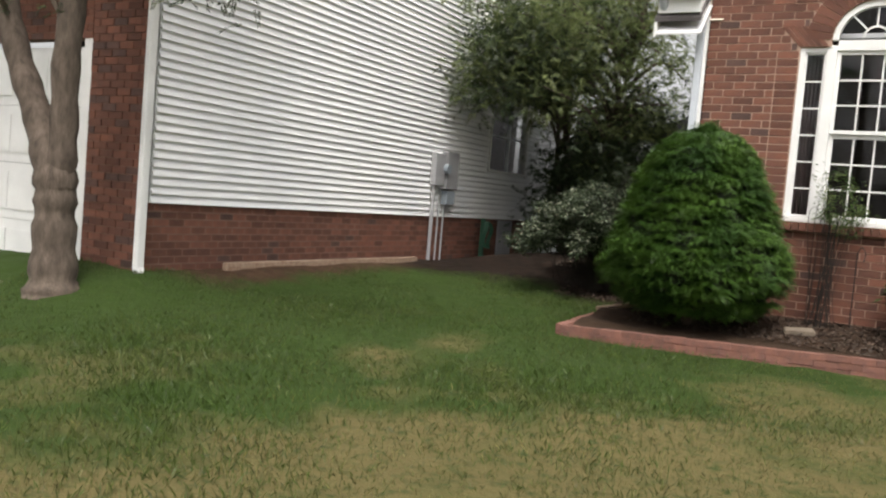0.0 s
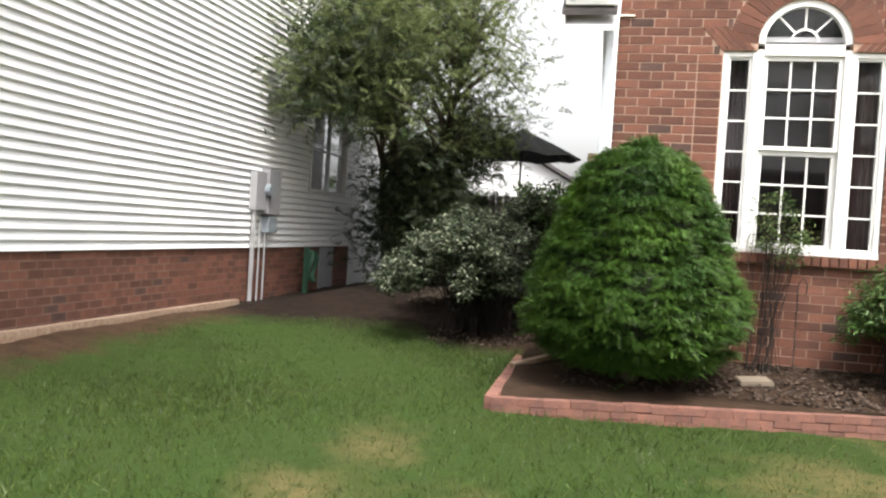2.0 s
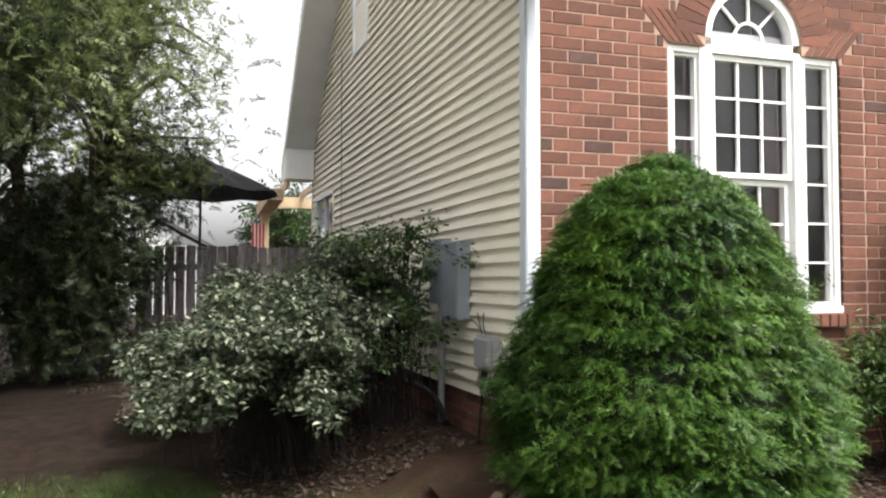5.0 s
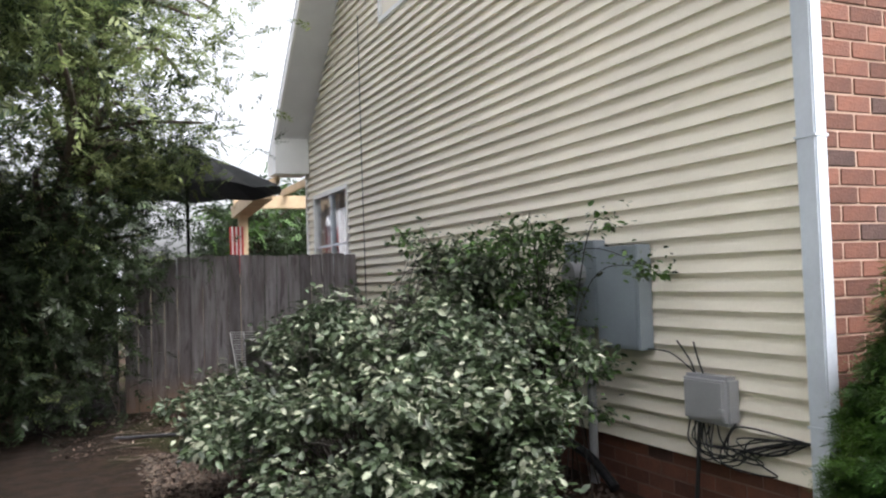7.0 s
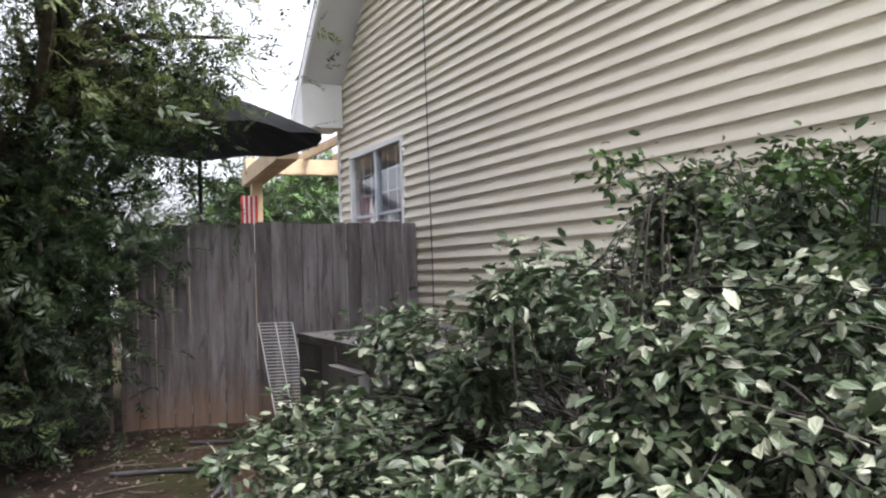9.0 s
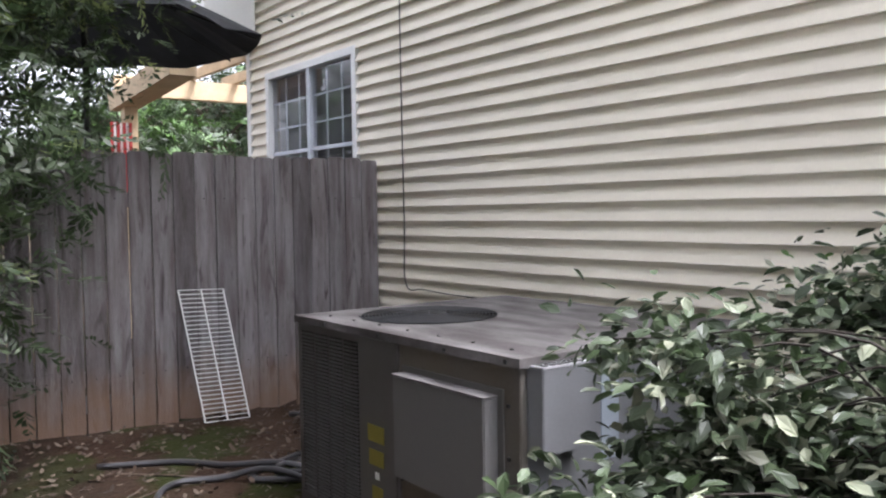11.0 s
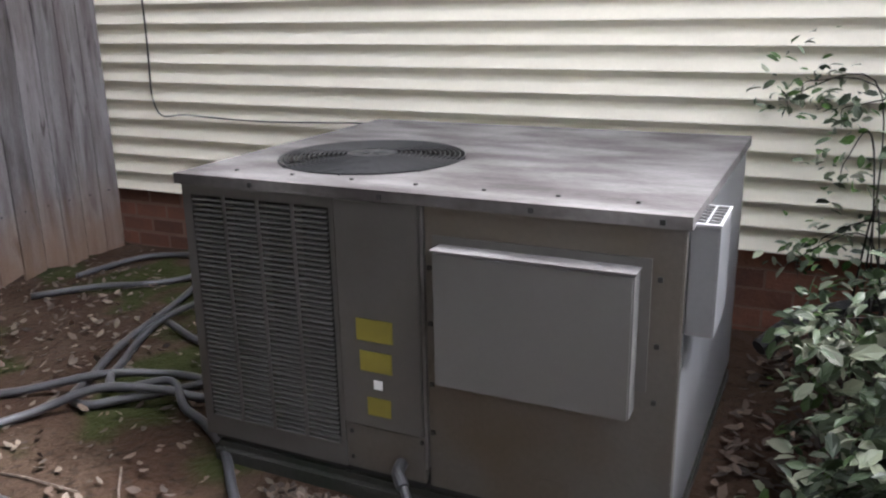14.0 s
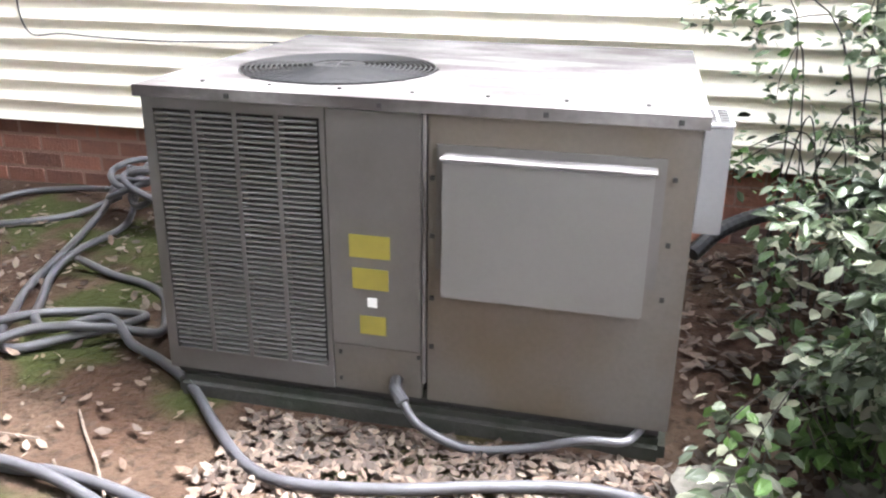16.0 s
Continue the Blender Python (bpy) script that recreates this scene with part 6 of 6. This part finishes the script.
# the white house far behind the yard
wh = thing("house", (-5.5, 31.5, -0.3), "distant white house with a grey roof", "house")
bm = bmesh.new()
prism(bm, [(-10.5, -0.4), (-1.2, -0.4), (-1.2, 2.6), (-5.85, 5.2), (-10.5, 2.6)], 30.0, 36.0, "y")
part("wall", bm, WHITE_VINYL, wh)
bm = bmesh.new()
prism(bm, [(-11.0, 2.45), (-5.85, 5.25), (-0.7, 2.45), (-0.7, 2.6), (-5.85, 5.45), (-11.0, 2.6)], 29.6, 36.4, "y")
part("roof", bm, SHINGLE, wh)
for i in range(24):
    z = -0.3 + i * 0.115
    part("siding_board", bx(-10.49, -1.21, 29.975, 29.998, z, z + 0.108), WHITE_VINYL, wh)
for x in (-4.0, -7.5):
    w = part("window", bx(x, x + 0.9, 29.93, 29.974, 0.9, 2.2), WHITE, wh)
    part("pane", bx(x + 0.07, x + 0.83, 29.92, 29.929, 0.97, 2.13), DARK, w)

# the street side behind the camera: two plain houses that close the view
for x in (-14.0, 6.0):
    h = thing("house", (x, -46, -1.2), "plain brick house across the street", "house")
    part("wall", bx(x - 5, x + 5, -50, -44, -1.3, 3.0), BRICK, h)
    bm = bmesh.new()
    prism(bm, [(-50.6, 2.95), (-47, 5.8), (-43.4, 2.95), (-43.4, 3.05), (-47, 5.95), (-50.6, 3.05)], x - 5.4, x + 5.4, "x")
    part("roof", bm, SHINGLE, h)


# ---------------------------------------------------------------- hoses, stones, litter
def hoses():
    G = gz(-1.5, 5.2) + 0.014

    def run(pts, name="garden_hose", r=0.0155, label="long grey hose lying in loops on the earth"):
        P = smooth_line([(x, y, (gz(x, y) + 0.022 + dz)) for x, y, dz in pts], 8)
        tagged(part(name, tube(bmesh.new(), P, r, 8), HOSE, None, smooth=True), label, "hose", "grey hoses by the fence")
    run([(-0.30, 6.05, 0.10), (-0.45, 6.0, 0.05), (-0.62, 5.97, 0.01), (-0.92, 5.87, 0), (-1.30, 5.74, 0), (-1.58, 5.60, 0), (-1.74, 5.52, 0), (-1.76, 5.42, 0), (-1.68, 5.32, 0.01), (-1.60, 5.20, 0.03), (-1.48, 5.15, 0.02), (-1.44, 5.22, 0.01), (-1.47, 5.36, 0.01), (-1.60, 5.52, 0.03), (-1.78, 5.75, 0), (-1.95, 6.0, 0), (-2.3, 6.2, 0)])
    run([(-0.33, 5.92, 0.06), (-0.55, 5.84, 0), (-0.95, 5.78, 0.02), (-1.15, 5.75, 0), (-1.42, 5.60, 0), (-1.62, 5.46, 0.03), (-1.66, 5.36, 0.03), (-1.57, 5.22, 0.05), (-1.66, 5.08, 0.02), (-1.69, 4.97, 0), (-1.80, 4.80, 0), (-1.96, 4.64, 0), (-2.10, 4.48, 0), (-2.15, 4.33, 0.01), (-2.12, 4.08, 0.015), (-2.06, 3.85, 0.015), (-2.02, 3.6, 0.015), (-2.08, 3.3, 0.01)])
    run([(-1.05, 5.72, 0.02), (-1.13, 5.5, 0), (-1.17, 5.35, 0), (-1.25, 5.22, 0), (-1.40, 5.12, 0), (-1.55, 5.06, 0.01), (-1.62, 5.20, 0.04), (-1.72, 5.40, 0.05), (-1.88, 5.55, 0), (-2.1, 5.62, 0), (-2.25, 5.4, 0), (-2.28, 5.04, 0), (-2.26, 4.92, 0.0), (-2.27, 4.78, 0), (-2.30, 4.62, 0), (-2.36, 4.35, 0), (-2.5, 4.1, 0)])
    run([(-2.9, 5.5, 0), (-2.6, 5.35, 0), (-2.32, 5.12, 0.02), (-2.29, 4.95, 0.02), (-2.33, 4.75, 0), (-2.42, 4.58, 0)])
    run([(-0.62, 6.75, 0), (-0.42, 6.72, 0), (-0.22, 6.63, 0), (-0.14, 6.45, 0), (-0.16, 6.3, 0.02), (-0.25, 6.12, 0.06)])
    run([(-0.95, 6.7, 0), (-0.72, 6.50, 0), (-0.60, 6.28, 0), (-0.45, 6.15, 0.0), (-0.30, 6.02, 0.05)])
    r = random.Random(6)
    pts = []
    for i in range(64):
        a = i * 0.62
        rr = 0.16 + 0.05 * math.sin(i * 0.9)
        pts.append((-0.40 + rr * math.cos(a) + r.uniform(-0.03, 0.03), 5.72 + rr * math.sin(a) * 1.1, 0.05 + 0.16 * abs(math.sin(a * 0.5 + i * 0.05)) + i * 0.0012))
    run(pts, "coiled_hose", 0.0155, "tangled pile of grey hose beside the wall")


hoses()
bm = bmesh.new()
P = smooth_line([(-0.62, 3.36, 0.06), (-0.50, 3.25, 0.13), (-0.35, 3.05, 0.17), (-0.22, 2.8, 0.175), (-0.14, 2.3, 0.17), (-0.12, 1.9, 0.1), (-0.12, 1.6, -0.05)], 14)
tube(bm, P, [0.030 * (1 + 0.06 * (i % 2)) for i in range(len(P))], 10)
tagged(part("drain_pipe", bm, BLACK, None), "black corrugated drain pipe by the footing", "pipe")


def stone(x, y, sx, sy, sz, seed):
    bm = bmesh.new()
    bmesh.ops.create_icosphere(bm, subdivisions=3, radius=1)
    for v in bm.verts:
        k = 1 + 0.25 * noise.noise(v.co * 1.6 + Vector((seed, 0, 0))) + 0.06 * noise.noise(v.co * 6)
        v.co = Vector((x + sx * v.co.x * k, y + sy * v.co.y * k, gz(x, y) + max(-0.5, min(v.co.z, 0.55)) * sz * k))
    tagged(part("stone", bm, STONE, None), "flat grey stone half sunk in leaf litter", "stone", "stones by the pad")


STONE = mat("grey_stone", (0.105, 0.098, 0.086), 0.95, 0, 0.3, 9, 0.7, 50, 0.1, (0.060, 0.056, 0.044), 0.5)
stone(-1.97, 3.30, 0.13, 0.15, 0.10, 1)
stone(-1.86, 2.98, 0.12, 0.10, 0.08, 4)
stone(-2.02, 2.74, 0.10, 0.09, 0.07, 7)


def litter(name, label, n, where, size, material, seed, lift=0.012, zf=ground_z):
    r = np.random.default_rng(seed)
    x, y = where(r, n)
    P = np.stack([x, y, zf(x, y) + lift + 0.012 * r.random(n)], 1)
    T = [(-0.5, 0, 0.05), (-0.1, 0.28, 0), (-0.05, -0.26, 0.0), (0.35, 0.2, 0.05), (0.35, -0.2, 0.03), (0.6, 0, 0.12)]
    V, F = scatter(r, P, T, [(0, 2, 1, 1), (1, 2, 4, 3), (3, 4, 5, 5)][1:2] + [(0, 2, 4, 1), (1, 4, 5, 3)], size * (0.6 + 0.8 * r.random(n)), up=np.array((0, 0, 1.6)), tilt=0.5)
    tagged(raw(name, V, F, material, None), label, "leaf litter", kind="stuff")


PALE = mat("pale_dead_leaf", (0.118, 0.093, 0.072), 0.85, 0, 0.2, 6, 0.2, 60, 0.4, (0.064, 0.046, 0.034), 0.5)
litter("dead_leaves", "brown dead leaves thick before the pad", 5200, lambda r, n: (r.uniform(-2.75, -1.86, n), 3.0 + 1.55 * r.random(n) ** 1.1), 0.034, LITTER, 101)
litter("dead_leaves", "pale curled leaves among the litter", 1200, lambda r, n: (r.uniform(-2.8, -1.86, n), 2.9 + 1.7 * r.random(n) ** 1.1), 0.034, PALE, 102)
litter("dead_leaves", "scattered dead leaves on bare earth", 900, lambda r, n: (r.uniform(-3.4, -0.1, n), r.uniform(4.6, 6.95, n)), 0.036, LITTER, 103)
litter("dead_leaves", "pale scattered leaves on bare earth", 420, lambda r, n: (-0.3 - 2.6 * r.random(n), r.uniform(5.0, 6.95, n)), 0.038, PALE, 104)
litter("dead_leaves", "dead leaves under the bushes", 2600, lambda r, n: (r.uniform(-2.0, -0.15, n), r.uniform(0.8, 3.4, n)), 0.045, LITTER, 105)
litter("wood_chips", "brown chips and leaves on the bed", 3400, lambda r, n: (r.uniform(-0.3, 3.7, n), r.uniform(-1.3, -0.05, n)), 0.042, LITTER, 106, zf=bed_z)
r8 = random.Random(77)
for i in range(16):
    x, y, a = r8.uniform(-2.9, -1.95), r8.uniform(4.4, 5.9), r8.uniform(0, 3.14)
    l = r8.uniform(0.08, 0.24)
    pts = [(x + math.cos(a) * l * k + r8.uniform(-0.01, 0.01), y + math.sin(a) * l * k + r8.uniform(-0.01, 0.01), gz(x, y) + 0.012) for k in (-1, -0.3, 0.4, 1)]
    tagged(part("twig", tube(bmesh.new(), pts, 0.004, 5), BARK, None), "thin dry twig lying on the earth", "twig", "twigs on the earth")


# ---------------------------------------------------------------- grass
def grass():
    r = np.random.default_rng(111)
    n = 180000
    x, y = r.uniform(-7.5, 4.6, n), -10.5 + 12.2 * r.random(n) ** 1.0
    edge = y + 0.55 * np.maximum(x + 2.7, 0) + 0.5 * np.sin(x * 2.3) * 0.4 + r.normal(size=n) * 0.25
    k = (edge < 1.25) & ~((x > -0.82) & (y > -2.07 + 0.17 * (x + 0.74))) & ~((x < -5.2) & (y > -3.75)) & ~((x < -6.0) & (y > -14))
    k &= ~((x < -4.55 + 0.2 * r.normal(size=n)) & (y > -3.2))
    patch = 0.5 + 0.5 * np.sin(x * 1.3 + 1.7 * np.sin(y * 0.9)) * np.sin(y * 1.1 + 0.6 * x)
    k &= r.random(n) < 0.45 + 0.55 * patch
    x, y, patch = x[k], y[k], patch[k]
    P = np.stack([x, y, ground_z(x, y) - 0.004], 1)
    h = (0.028 + 0.035 * r.random(len(x))) * (0.7 + 0.6 * patch)
    T = [(0, -0.055, 0), (0, 0.055, 0), (0.18, 0.04, 0.62), (0.48, 0, 1.0)]
    thin = np.clip((-0.11 * y + 0.12 * x + 0.35 * (0.5 - patch) - 0.40) / 0.5, 0, 1)
    dry = r.random(len(x)) < 0.6 * thin
    for name, label, k, material in (("grass", "short mown grass of the front lawn", ~dry, GRASS), ("dry_grass", "straw coloured grass in the thin lawn", dry, STRAW)):
        V, F = scatter(r, P[k], T, [(0, 1, 3, 2)], h[k], up=np.array((0, 0, 1.0)), tilt=0.32)
        tagged(raw(name, V, F, material, None), label, "grass", kind="stuff")


grass()
